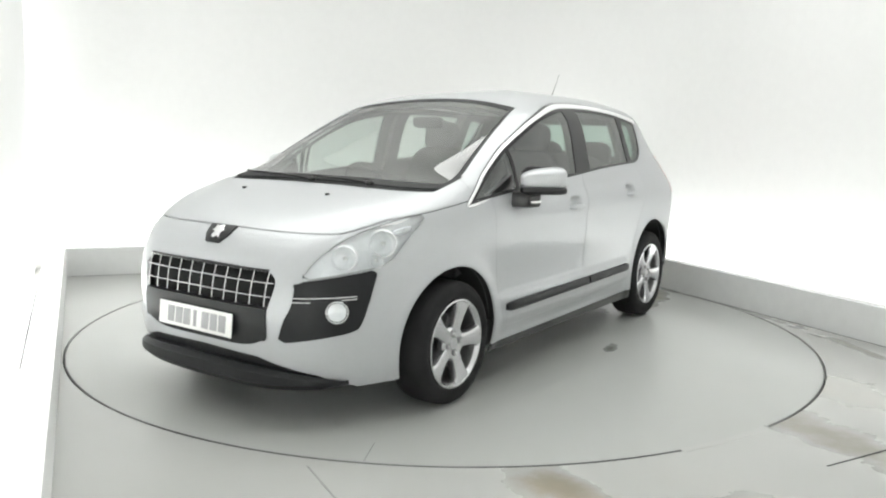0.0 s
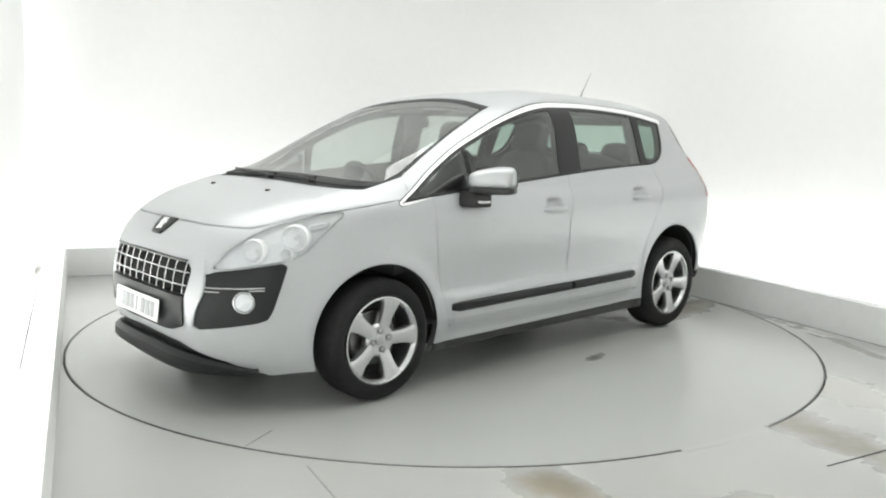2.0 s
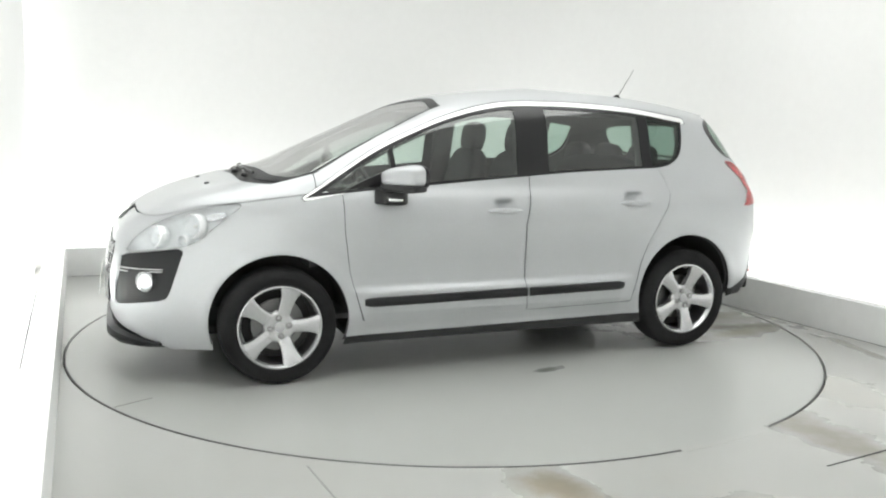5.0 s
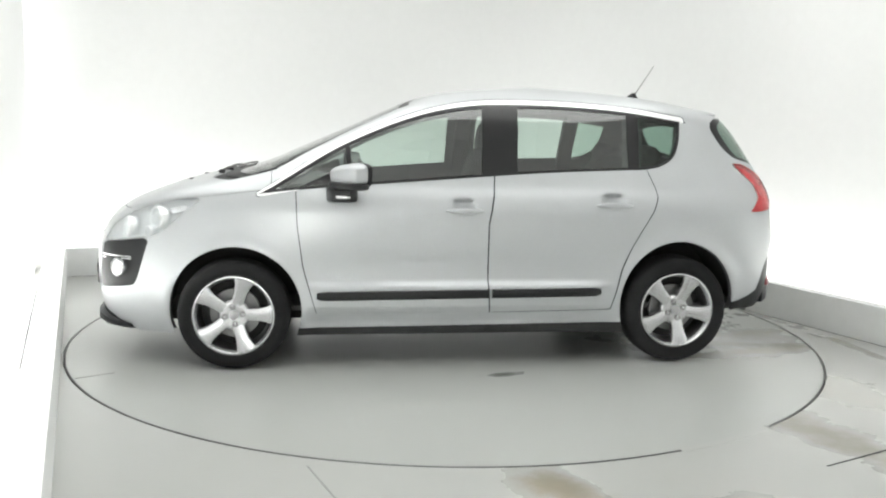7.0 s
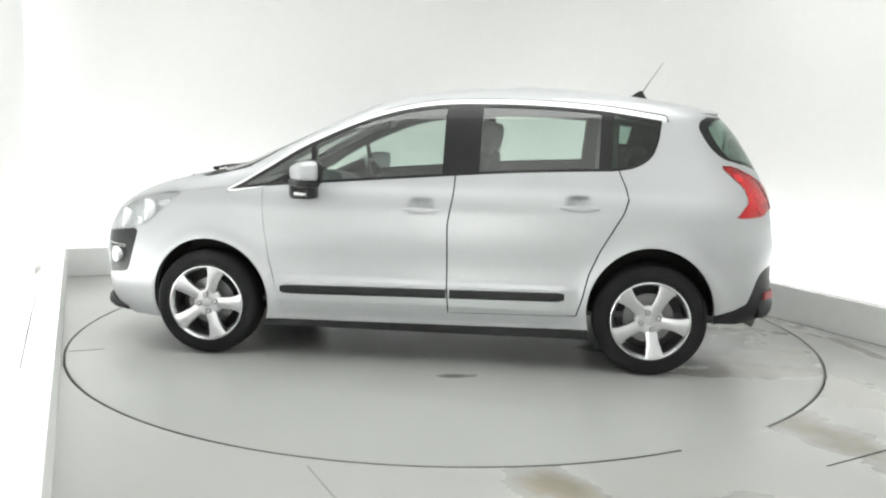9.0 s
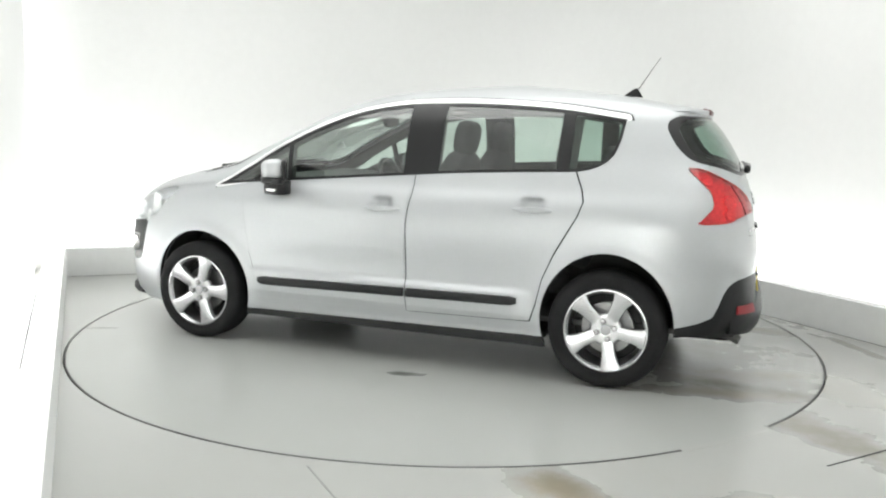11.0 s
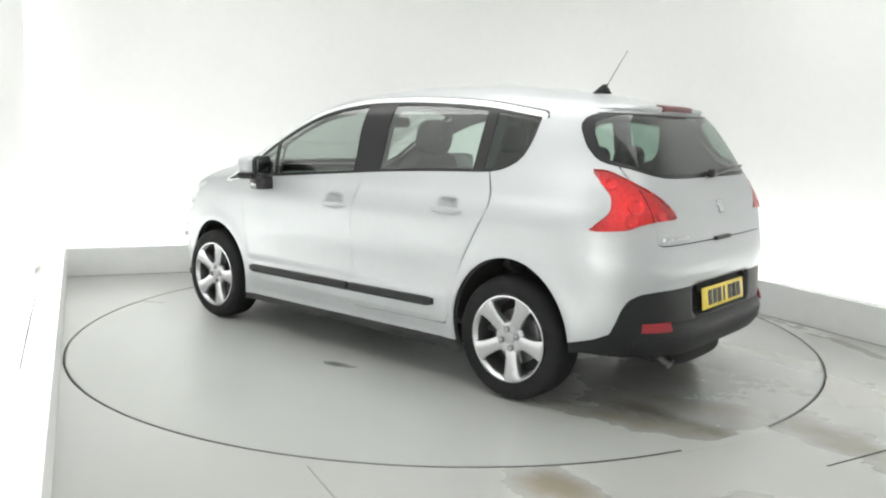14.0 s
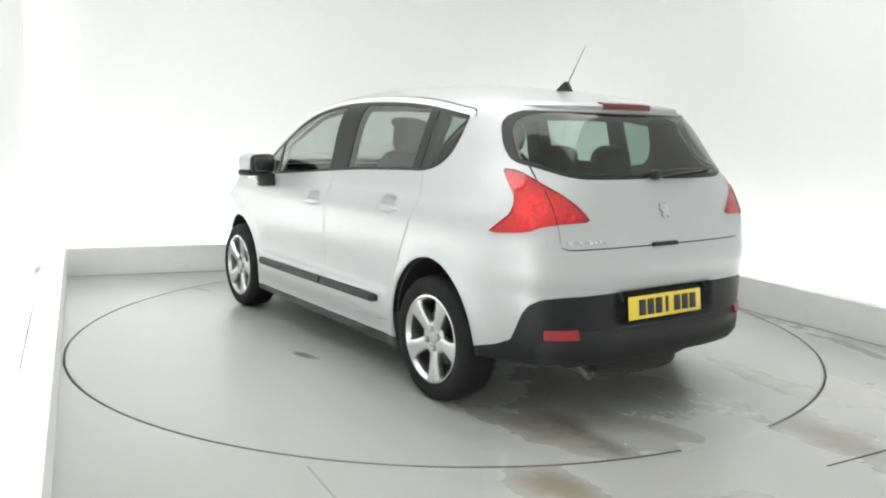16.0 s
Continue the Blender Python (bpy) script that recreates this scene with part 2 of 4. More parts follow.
# ---------------------------------------------------------------- room
def wall_piece(name, pts, z0, z1, thick, material, kind="structure", label="", category="wall"):
    """an upright wall along the open line pts; its thickness goes to the right of the line"""
    n = len(pts)
    nor = []
    for i in range(n):
        d = (pts[min(i + 1, n - 1)] - pts[max(i - 1, 0)]).normalized()
        nor.append(Vector((-d.y, d.x, 0)))
    verts, faces = [], []
    for p, q in zip(pts, nor):
        o = p + q * thick
        verts += [(p.x, p.y, z0), (p.x, p.y, z1), (o.x, o.y, z1), (o.x, o.y, z0)]
    for i in range(n - 1):
        a, b = 4 * i, 4 * i + 4
        for j in range(4):
            k = (j + 1) % 4
            faces.append((a + j, b + j, b + k, a + k))
    faces += [(0, 1, 2, 3), tuple(4 * (n - 1) + j for j in (3, 2, 1, 0))]
    ob = ob_from(name, verts, faces, material, smooth=False)
    bm = bmesh.new()
    bm.from_mesh(ob.data)
    bmesh.ops.recalc_face_normals(bm, faces=bm.faces)
    bm.to_mesh(ob.data)
    bm.free()
    if n > 4:
        ob.data.polygons.foreach_set("use_smooth", [True] * len(ob.data.polygons))
        ob.data.set_sharp_from_angle(angle=radians(40))
    return tagged(ob, label, category, kind=kind)


def rounded(a, corner, b, r, seg=14):
    """line a-corner-b with the corner rounded off"""
    d1, d2 = (a - corner).normalized(), (b - corner).normalized()
    half = d1.angle(d2) / 2
    t = r / math.tan(half)
    p1, p2 = corner + d1 * t, corner + d2 * t
    c = corner + (d1 + d2).normalized() * (r / math.sin(half))
    out = [a]
    v1, v2 = p1 - c, p2 - c
    ang = v1.angle(v2)
    for i in range(seg + 1):
        k = i / seg
        out.append(c + (v1 * math.sin((1 - k) * ang) + v2 * math.sin(k * ang)) / math.sin(ang))
    return out + [b]


def build_room():
    # outer walls: back and right sweep round one rounded corner
    sweep = rounded(BL, CR, RIGHT_END, 1.1)
    wall_piece("wall_back", sweep, 0, CEIL, .12, M_WALL, label="seamless white studio wall with a rounded corner")
    wall_piece("wall_left", [LEFT_END, BL - DL * .002], 0, CEIL, .12, M_WALL, label="plain white painted studio side wall")
    wall_piece("wall_front", [RIGHT_END, LEFT_END], 0, CEIL, .12, M_WALL, label="plain white painted wall behind the camera")
    # low walls that hide the trough lights
    lb, lc = Vector((-3.37, 1.51, 0)), Vector((1.15, 3.17, 0))
    db, dr, dl = (lc - lb).normalized(), Vector((.452, -.892, 0)).normalized(), Vector((.41, -.912, 0)).normalized()
    wall_piece("low_wall_back", [lb, lc], 0, .25, .10, M_LOW, label="low grey painted kerb wall hiding strip lights")
    wall_piece("low_wall_right", [lc, lc + dr * 8.2], 0, .255, .10, M_LOW, label="low grey painted kerb wall hiding strip lights")
    wall_piece("low_wall_left", [lb + dl * 6.2 + Vector((.010, 0, 0)), lb + dl * .01 + Vector((.010, 0, 0))], 0, .27, .15, M_LOWW, label="low bright white board beside the turntable floor")
    # floor with a round hole for the turntable
    R, seg = 2.438, 160
    verts, faces = [], []
    for i in range(seg):
        a = 2 * math.pi * i / seg
        c, s = math.cos(a), math.sin(a)
        k = min((8.5 if c > 0 else 7) / max(abs(c), 1e-6), (6 if s > 0 else 8.5) / max(abs(s), 1e-6))
        verts += [(R * c, R * s, 0), (k * c, k * s, 0), (R * c, R * s, -.06)]
    for i in range(seg):
        j = (i + 1) % seg
        faces += [(3 * i, 3 * i + 1, 3 * j + 1, 3 * j), (3 * i, 3 * j, 3 * j + 2, 3 * i + 2)]
    ob = ob_from("floor", verts, faces, M_FLOOR, smooth=False)
    tagged(ob, "pale grey sealed concrete floor with brown stains", "floor", kind="structure")
    pit = ob_from("turntable_pit", [(x, y, -.06) for x, y in ((-3, -3), (3, -3), (3, 3), (-3, 3))], [(0, 1, 2, 3)], M_GAP, smooth=False)
    tagged(pit, "dark pit under the turntable rim", "pit", kind="structure")
    ce = ob_from("ceiling", [(-7, -8.5, CEIL), (8.5, -8.5, CEIL), (8.5, 6, CEIL), (-7, 6, CEIL), (-7, -8.5, CEIL + .1), (8.5, -8.5, CEIL + .1), (8.5, 6, CEIL + .1), (-7, 6, CEIL + .1)],
                 [(3, 2, 1, 0), (4, 5, 6, 7), (0, 1, 5, 4), (1, 2, 6, 5), (2, 3, 7, 6), (3, 0, 4, 7)], M_CEIL, smooth=False)
    tagged(ce, "plain white studio ceiling", "ceiling", kind="structure")
    # frame round the added top light, out of view
    th = new("added_top_panel")
    th.matrix_world = pose(PANEL[0], PANEL[1], CEIL, 0, 0, PANEL[2])
    tagged(th, "unseen luminous panel added under the ceiling as top light", "light")
    hw, hd = PANEL[3] / 2 + .03, PANEL[4] / 2 + .03
    for x, y, w, d in ((-hw, 0, .04, 2 * hd + .04), (hw, 0, .04, 2 * hd + .04), (0, -hd, 2 * hw - .04, .04), (0, hd, 2 * hw - .04, .04)):
        part("frame", box_bm(w, d, .15, (x, y, -.075), .005), M_CEIL, th, smooth=False)


def build_turntable():
    th = new("turntable")
    bm = lathe_bm([(0.001, 0), (1.0, 0), (2.0, 0), (2.421, 0), (2.421, -.055)], 160, "z")
    part("deck", bm, M_TABLE, th, smooth=False)
    part("rim", lathe_bm([(2.4225, .0006), (2.4275, .0006), (2.4295, -.003), (2.4295, -.05), (2.4225, -.05)], 160, "z", True), M_DISC, th, "thin steel rim")
    bm = box_bm(.20, .0035, .003, (2.31, 0, .0003))
    bmesh.ops.rotate(bm, verts=bm.verts, cent=(0, 0, 0), matrix=Matrix.Rotation(radians(27), 3, "Z"))
    part("deck_seam", bm, mat("worn_seam", (.24, .24, .23), .7), th, "short dark radial seam", smooth=False)
    tagged(th, "round grey painted turntable set flush into the floor", "turntable")
    return th


build_room()
turntable = build_turntable()

# ---------------------------------------------------------------- car body shape
# level: share, height, nose x, tail x, half width, plan roundness front and rear, middle x
LEVELS = np.array([
    (0.00, .17, 2.08, -1.84, .850, 4.4, 5, 0), (0.05, .25, 2.12, -1.95, .868, 4.4, 5, 0), (0.12, .38, 2.150, -2.045, .876, 4.4, 5.5, 0),
    (0.20, .52, 2.160, -2.035, .88, 4.4, 6, 0), (0.27, .66, 2.145, -2.025, .885, 4.4, 6.2, 0), (0.33, .78, 2.10, -2.01, .892, 4.3, 6.4, 0),
    (0.38, .86, 2.035, -1.995, .893, 4.3, 6.5, 0)] + [
    (0.43, .93, 1.925, -1.985, .89, 4.5, 6.5, 0), (0.48, .99, 1.775, -1.975, .873, 5.0, 6.5, 0), (0.53, 1.04, 1.59, -1.96, .845, 5.5, 6.5, -.05),
    (0.57, 1.085, 1.38, -1.945, .828, 6, 6.3, -.1), (0.60, 1.12, 1.23, -1.93, .815, 6, 6.1, -.15), (0.66, 1.20, 1.045, -1.895, .785, 6.5, 5.6, -.2)] + [
    (0.72, 1.30, .82, -1.84, .75, 7, 5.2, -.3), (0.79, 1.40, .59, -1.77, .713, 8, 5, -.4), (0.85, 1.48, .42, -1.69, .678, 8, 4.8, -.5),
    (0.89, 1.53, .305, -1.52, .632, 6.5, 4.5, -.55), (0.93, 1.57, .19, -1.31, .56, 4.8, 4, -.6), (0.965, 1.605, .04, -1.06, .45, 3.4, 3.5, -.62),
    (1.00, 1.648, -.50, -.60, .03, 2, 2, -.55)])
FRONT_X, REAR_X, WHEEL_Z = 1.3065, -1.285, .325
HANDLES = ((.018, .932), (-.866, .967))


def pchip(x, y, q):
    """smooth monotone curve through the knots"""
    h = np.diff(x)
    d = np.diff(y) / h
    m = np.zeros_like(y)
    for i in range(1, len(x) - 1):
        if d[i - 1] * d[i] > 0:
            w1, w2 = 2 * h[i] + h[i - 1], h[i] + 2 * h[i - 1]
            m[i] = (w1 + w2) / (w1 / d[i - 1] + w2 / d[i])
    m[0], m[-1] = d[0], d[-1]
    i = np.clip(np.searchsorted(x, q) - 1, 0, len(h) - 1)
    t = (q - x[i]) / h[i]
    return (1 + 2 * t) * (1 - t) ** 2 * y[i] + t * (1 - t) ** 2 * h[i] * m[i] + t * t * (3 - 2 * t) * y[i + 1] + t * t * (t - 1) * h[i] * m[i + 1]


def smooth_levels():
    """the level curves sampled finely and softened, so that reflections run evenly"""
    q = np.linspace(0, 1, 4001)
    kernel = np.exp(-.5 * (np.arange(-240, 241) / 72.0) ** 2)
    kernel /= kernel.sum()
    cols = [q]
    for i in range(1, 8):
        c = pchip(LEVELS[:, 0], LEVELS[:, i], q)
        pad = np.concatenate([2 * c[0] - c[240:0:-1], c, 2 * c[-1] - c[-2:-242:-1]])
        cols.append(np.convolve(pad, kernel, "valid"))
    return cols


LEVEL_FINE = smooth_levels()


# even spacing round a typical plan outline
_al = np.linspace(0, math.pi / 2, 4000)
_r = (np.cos(_al) ** 6 + np.sin(_al) ** 6) ** (-1 / 6)
_px, _py = 2.1 * _r * np.sin(_al), .9 * _r * np.cos(_al)
_arc = np.concatenate([[0], np.cumsum(np.hypot(np.diff(_px), np.diff(_py)))])
_arc /= _arc[-1]


WIDE_Z = np.linspace(1.0, 1.6, 241)
WIDE_Y = pchip(np.array([.9, 1.03, 1.15, 1.26, 1.37, 1.43, 1.487, 1.53, 1.57, 1.7]), np.array([0, 0, .020, .038, .0535, .055, .042, .02, 0, 0]), WIDE_Z)
_soft = np.exp(-.5 * (np.arange(-24, 25) / 8.0) ** 2)
WIDE_Y = np.convolve(np.pad(WIDE_Y, 24, mode="edge"), _soft / _soft.sum(), "valid")


def surface(a, v):
    """the left half of the skin: a from -1 (tail) over 0 (side) to 1 (nose), v from the sill 0 to the roof 1"""
    z, xf, xr, w, nf, nr, xm = (np.interp(v, LEVEL_FINE[0], LEVEL_FINE[i]) for i in range(1, 8))
    al = np.interp(np.abs(a), _arc, _al)
    n, ln = np.where(a >= 0, nf, nr), np.where(a >= 0, xf - xm, xr - xm)
    c, s = np.cos(al), np.sin(al)
    r = (c ** n + s ** n) ** (-1 / n)
    x, y = xm + ln * r * s, w * r * c
    # the cabin is wider at the front pillars
    wide = np.interp(z, WIDE_Z, WIDE_Y)
    k = np.clip((x + 1.0) / 1.2, 0, 1)
    y = y * (1 + wide / w * k * k * (3 - 2 * k))
    # wheel arch lips
    side = np.clip((y - .6) / .15, 0, 1)
    for wx in (FRONT_X, REAR_X):
        dist = np.hypot(x - wx, z - WHEEL_Z - .01)
        y = y + .014 * side * np.exp(-((dist - .375) / .055) ** 2)
    # ledge over the door moulding, hollow under it
    mid = np.clip((.91 - np.abs(x - .024)) / .11, 0, 1)
    up, down = np.clip((.512 - z) / .042, 0, 1), np.clip((z - .27) / .09, 0, 1)
    y = y + side * mid * (.028 * up * up * (3 - 2 * up) * down - .005 * np.exp(-((z - .58) / .09) ** 2))
    # cups behind the door handles
    for hx, hz in HANDLES:
        y = y - .038 * side * np.exp(-((x - hx - .005) / .058) ** 4 - ((z - hz - .002) / .034) ** 4)
    # shoulder line
    y = y + .003 * side * np.exp(-((z - .90) / .05) ** 2)
    # rear haunch, bumper shelf
    fade = np.clip((1.30 - z) / .42, 0, 1)
    y = y + .036 * side * np.exp(-((x + 1.68) / .30) ** 2) * fade * fade * (3 - 2 * fade)
    tail = np.clip((-x - 1.7) / .2, 0, 1)
    tuck = np.clip((.75 - z) / .13, 0, 1)
    x = x - tail * (.010 * np.clip((.82 - z) / .14, 0, 1) - .018 * tuck * tuck * (3 - 2 * tuck))
    # recess for the rear plate
    x = x + .030 * tail * np.clip((.360 - np.abs(y)) / .055, 0, 1) * np.clip((.640 - z) / .02, 0, 1) * np.clip((z - .470) / .03, 0, 1)
    return np.stack([x, y, z], -1)


def skin_normals(a, v):
    e = 4e-3
    a0, a1, v0, v1 = np.clip(a - e, -1, 1), np.clip(a + e, -1, 1), np.clip(v - e, 0, 1), np.clip(v + e, 0, 1)
    n = np.cross(surface(a1, v) - surface(a0, v), surface(a, v1) - surface(a, v0))
    n /= np.maximum(np.linalg.norm(n, axis=-1, keepdims=True), 1e-12)
    flip = (n[:, 1] * .8 * (1 - np.abs(a) ** 4) + n[:, 2] * .2 + n[:, 0] * np.sign(a) * .3) < 0
    n[flip] *= -1
    n[np.abs(np.abs(a) - 1) < 1e-9, 1] = 0
    n /= np.maximum(np.linalg.norm(n, axis=-1, keepdims=True), 1e-12)
    return n


def sdf(poly, q):
    """signed distance to a polygon, negative inside"""
    poly = np.array(poly, float)
    d = np.full(len(q), 1e9)
    inside = np.zeros(len(q), bool)
    for p0, p1 in zip(poly, np.roll(poly, -1, 0)):
        e = p1 - p0
        w = q - p0
        t = np.clip((w @ e) / (e @ e), 0, 1)
        d = np.minimum(d, np.hypot(*(w - t[:, None] * e).T))
        cross = (p0[1] > q[:, 1]) != (p1[1] > q[:, 1])
        den = p1[1] - p0[1] if abs(p1[1] - p0[1]) > 1e-12 else 1e-12
        inside ^= cross & (q[:, 0] < e[0] * (q[:, 1] - p0[1]) / den + p0[0])
    return np.where(inside, -d, d)


def smooth_poly(pts, rounds=2):
    """rounds the corners of a polygon"""
    p = np.array(pts, float)
    for _ in range(rounds):
        nx = np.roll(p, -1, 0)
        p = np.stack([p * .8 + nx * .2, p * .2 + nx * .8], 1).reshape(-1, 2)
    return p


# outlines: side (x, z), front and rear (y, z), corners (slanting, z)
SIDE_WINDOW = [(1.165, .990), (.93, 1.017), (.61, 1.043), (.035, 1.089), (-.455, 1.125), (-.955, 1.148), (-1.07, 1.153), (-1.18, 1.177), (-1.26, 1.233), (-1.295, 1.312),
               (-1.316, 1.438), (-.98, 1.486), (-.64, 1.510), (-.306, 1.515), (-.04, 1.503), (.16, 1.469), (.36, 1.412), (.55, 1.336), (.746, 1.243), (.934, 1.129), (1.08, 1.037)]


def spline(pts, step=.03):
    """a smooth curve through the points (Catmull-Rom by arc length)"""
    p = np.array(pts, float)
    s = np.concatenate([[0], np.cumsum(np.hypot(*np.diff(p, axis=0).T))])
    m = np.gradient(p, s, axis=0)
    q = np.linspace(0, s[-1], int(s[-1] / step) + 2)
    i = np.clip(np.searchsorted(s, q) - 1, 0, len(s) - 2)
    h = (s[i + 1] - s[i])
    t = ((q - s[i]) / h)[:, None]
    h = h[:, None]
    return (1 + 2 * t) * (1 - t) ** 2 * p[i] + t * (1 - t) ** 2 * h * m[i] + t * t * (3 - 2 * t) * p[i + 1] + t * t * (t - 1) * h * m[i + 1]


SIDE_WINDOW = [tuple(q) for q in np.concatenate([spline(SIDE_WINDOW[:11], .05), spline(SIDE_WINDOW[10:], .05)[1:]])]
FRONT_DOOR = [(.965, 1.10), (.962, .986), (.955, .813), (.926, .588), (.875, .40), (.85, .315), (-.142, .318), (-.13, .497), (-.126, .827), (-.155, 1.0), (-.165, 1.16), (.3, 1.3)]
REAR_DOOR = [(-.165, 1.16), (-.155, 1.0), (-.126, .827), (-.13, .497), (-.142, .318), (-.87, .330), (-.90, .43), (-.93, .569), (-.988, .704), (-1.109, .92), (-1.135, 1.0), (-1.12, 1.06), (-1.073, 1.17), (-.6, 1.3)]
GRILLE = [(.0, .738), (.30, .735), (.42, .725), (.462, .69), (.45, .62), (.405, .49), (.35, .405), (.25, .375), (0, .37), (-.1, .37), (-.1, .738)]
GRILLE = smooth_poly(GRILLE, 2)


INTAKE = [(-.1, .345), (.36, .335), (.48, .303), (.61, .266), (.70, .20), (.73, .1), (-.1, .1)]


def fdiag(x, y):
    return .7 * y - .7 * x


def rdiag(x, y):
    return .7 * y + .7 * x


HEADLAMP = smooth_poly([(fdiag(x, y), z) for x, y, z in ((2.07, .566, .697), (2.016, .615, .791), (1.886, .696, .885), (1.679, .786, .946), (1.484, .838, .968), (1.628, .83, .86), (1.74, .805, .750), (1.942, .713, .722))], 1)
INSERT = smooth_poly([(fdiag(x, y), z) for x, y, z in ((2.085, .543, .688), (1.942, .713, .716), (1.785, .79, .738), (1.812, .772, .627), (1.845, .748, .5), (1.87, .73, .456), (2.019, .617, .431), (2.105, .450, .405), (2.105, .488, .51), (2.092, .530, .58), (2.088, .540, .63))], 1)
TAILLAMP = smooth_poly([(rdiag(x, y) + .008, z) for x, y, z in ((-1.665, .74, 1.19), (-1.738, .713, 1.19), (-1.847, .664, 1.135), (-1.922, .576, 1.075), (-1.958, .502, 1.012), (-1.975, .465, .962), (-1.956, .601, .960), (-1.912, .712, .944), (-1.872, .759, .920), (-1.700, .84, .910), (-1.747, .819, .954), (-1.791, .782, 1.0), (-1.778, .751, 1.069), (-1.734, .75, 1.117))], 1)
REAR_WINDOW = [(-.1, 1.148), (.45, 1.148), (.56, 1.165), (.64, 1.197), (.696, 1.222), (.684, 1.30), (.652, 1.40), (.615, 1.448), (.522, 1.480), (.266, 1.482), (-.1, 1.482)]
REAR_WINDOW = smooth_poly(REAR_WINDOW, 2)
TAILGATE = [(-.1, .836), (.60, .842), (.637, .855), (.645, .954), (.655, 1.05), (.665, 1.15), (.66, 1.21), (.64, 1.30), (.62, 1.40), (.59, 1.445), (.50, 1.475), (-.1, 1.478)]
BONNET_EDGE = ([-3, 1.15, 1.484, 1.68, 1.886, 1.90, 3], [1.012, 1.012, .970, .947, .890, .889, .889])
_wz = np.linspace(.9, 1.7, 81)
WS_HALF = (_wz, pchip(np.array([.9, 1.085, 1.17, 1.24, 1.33, 1.43, 1.53, 1.7]), np.array([.775, .745, .722, .700, .670, .636, .598, .53]), _wz))


def g_window(p, a):
    return np.maximum(sdf(SIDE_WINDOW, p[:, [0, 2]]), .40 - p[:, 1])


def strip_width(x):
    """the bright strip narrows towards the front pillar's foot"""
    return np.interp(x, [-1.4, -.2, .5, 1.2], [.026, .024, .016, .011])


def g_chrome(p, a):
    up = p[:, 2] - (1.200 - .1825 * p[:, 0])
    return np.maximum(np.maximum(sdf(SIDE_WINDOW, p[:, [0, 2]]) - strip_width(p[:, 0]), -up - .012), .40 - p[:, 1])


def g_seal(p, a):
    up = p[:, 2] - (1.200 - .1825 * p[:, 0])
    return np.maximum(np.maximum(sdf(SIDE_WINDOW, p[:, [0, 2]]) - strip_width(p[:, 0]) - np.interp(p[:, 0], [-1.4, .2, .6, 1.2], [.010, .010, .006, .005]), -up - .012), .40 - p[:, 1])


def g_arch(p, a):
    d = np.minimum(np.hypot(p[:, 0] - 1.30, (p[:, 2] - .33)) - .368, np.hypot(p[:, 0] + 1.281, (p[:, 2] - .358) * .935) - .355)
    return np.maximum(d, .45 - p[:, 1])


def g_low(p, a):
    """what lies under the body's lower edge"""
    edge = np.interp(p[:, 0], [-2.2, -1.95, -1.68, -.95, .95, 1.65, 1.9, 2.2], [.30, .30, .322, .190, .190, .195, .19, .19])
    return p[:, 2] - edge


def g_screen(p, a):
    half = np.interp(p[:, 2], *WS_HALF) - p[:, 1]
    top = 1.562 - .05 * (p[:, 1] / .55) ** 2 - p[:, 2]
    low = p[:, 2] - 1.088 + .012 * (p[:, 1] / .7) ** 2
    return -np.minimum(np.minimum(half, top), np.minimum(low, p[:, 0] + .25))


def g_cowl(p, a):
    return -np.minimum(np.minimum(.745 - p[:, 1], p[:, 2] - 1.072 + .012 * (p[:, 1] / .7) ** 2), np.minimum(p[:, 0] - .9, 1.13 - p[:, 2]))


def g_bonnet(p, a):
    return -np.minimum(p[:, 2] - np.interp(p[:, 0], *BONNET_EDGE), p[:, 0] - 1.10)


def g_headlamp(p, a):
    return np.maximum(sdf(HEADLAMP, np.stack([fdiag(p[:, 0], p[:, 1]), p[:, 2]], 1)), 1.2 - p[:, 0])


def g_insert(p, a):
    return np.maximum(sdf(INSERT, np.stack([fdiag(p[:, 0], p[:, 1]), p[:, 2]], 1)), 1.2 - p[:, 0])


def g_grille(p, a):
    return np.maximum(sdf(GRILLE, p[:, 1:]), 1.2 - p[:, 0])


def g_intake(p, a):
    return np.maximum(sdf(INTAKE, p[:, 1:]), 1.2 - p[:, 0])


def g_fdoor(p, a):
    return np.maximum(sdf(FRONT_DOOR, p[:, [0, 2]]), .4 - p[:, 1])


def g_rdoor(p, a):
    return np.maximum(sdf(REAR_DOOR, p[:, [0, 2]]), .4 - p[:, 1])


def g_sill(p, a):
    return np.maximum(p[:, 2] - .243 + .010 * p[:, 0], np.abs(p[:, 0]) - .99)


def g_fbumper(p, a):
    return 1.74 - .25 * (.75 - p[:, 2]) - p[:, 0]


def g_taillamp(p, a):
    return np.maximum(sdf(TAILLAMP, np.stack([rdiag(p[:, 0], p[:, 1]), p[:, 2]], 1)), p[:, 0] + 1.2)


def g_rwindow(p, a):
    return np.maximum(sdf(REAR_WINDOW, p[:, 1:]), p[:, 0] + 1.2)


def g_tailgate(p, a):
    return np.maximum(sdf(TAILGATE, p[:, 1:]), p[:, 0] + 1.45)


def g_rtrim(p, a):
    """black lower part of the rear bumper"""
    top = np.interp(p[:, 0], [-2.2, -1.98, -1.93, -1.89, -1.866, -1.846, -1.82, -1.75, -1.64, -1.4], [.640, .632, .622, .595, .55, .49, .428, .395, .368, .35])
    return np.maximum(p[:, 2] - top, p[:, 0] + 1.45)


def g_rbumper(p, a):
    return np.maximum(p[:, 2] - .838, p[:, 0] + 1.66 + .35 * (p[:, 2] - .55))


def g_roof(p, a):
    return 1.528 - p[:, 2]


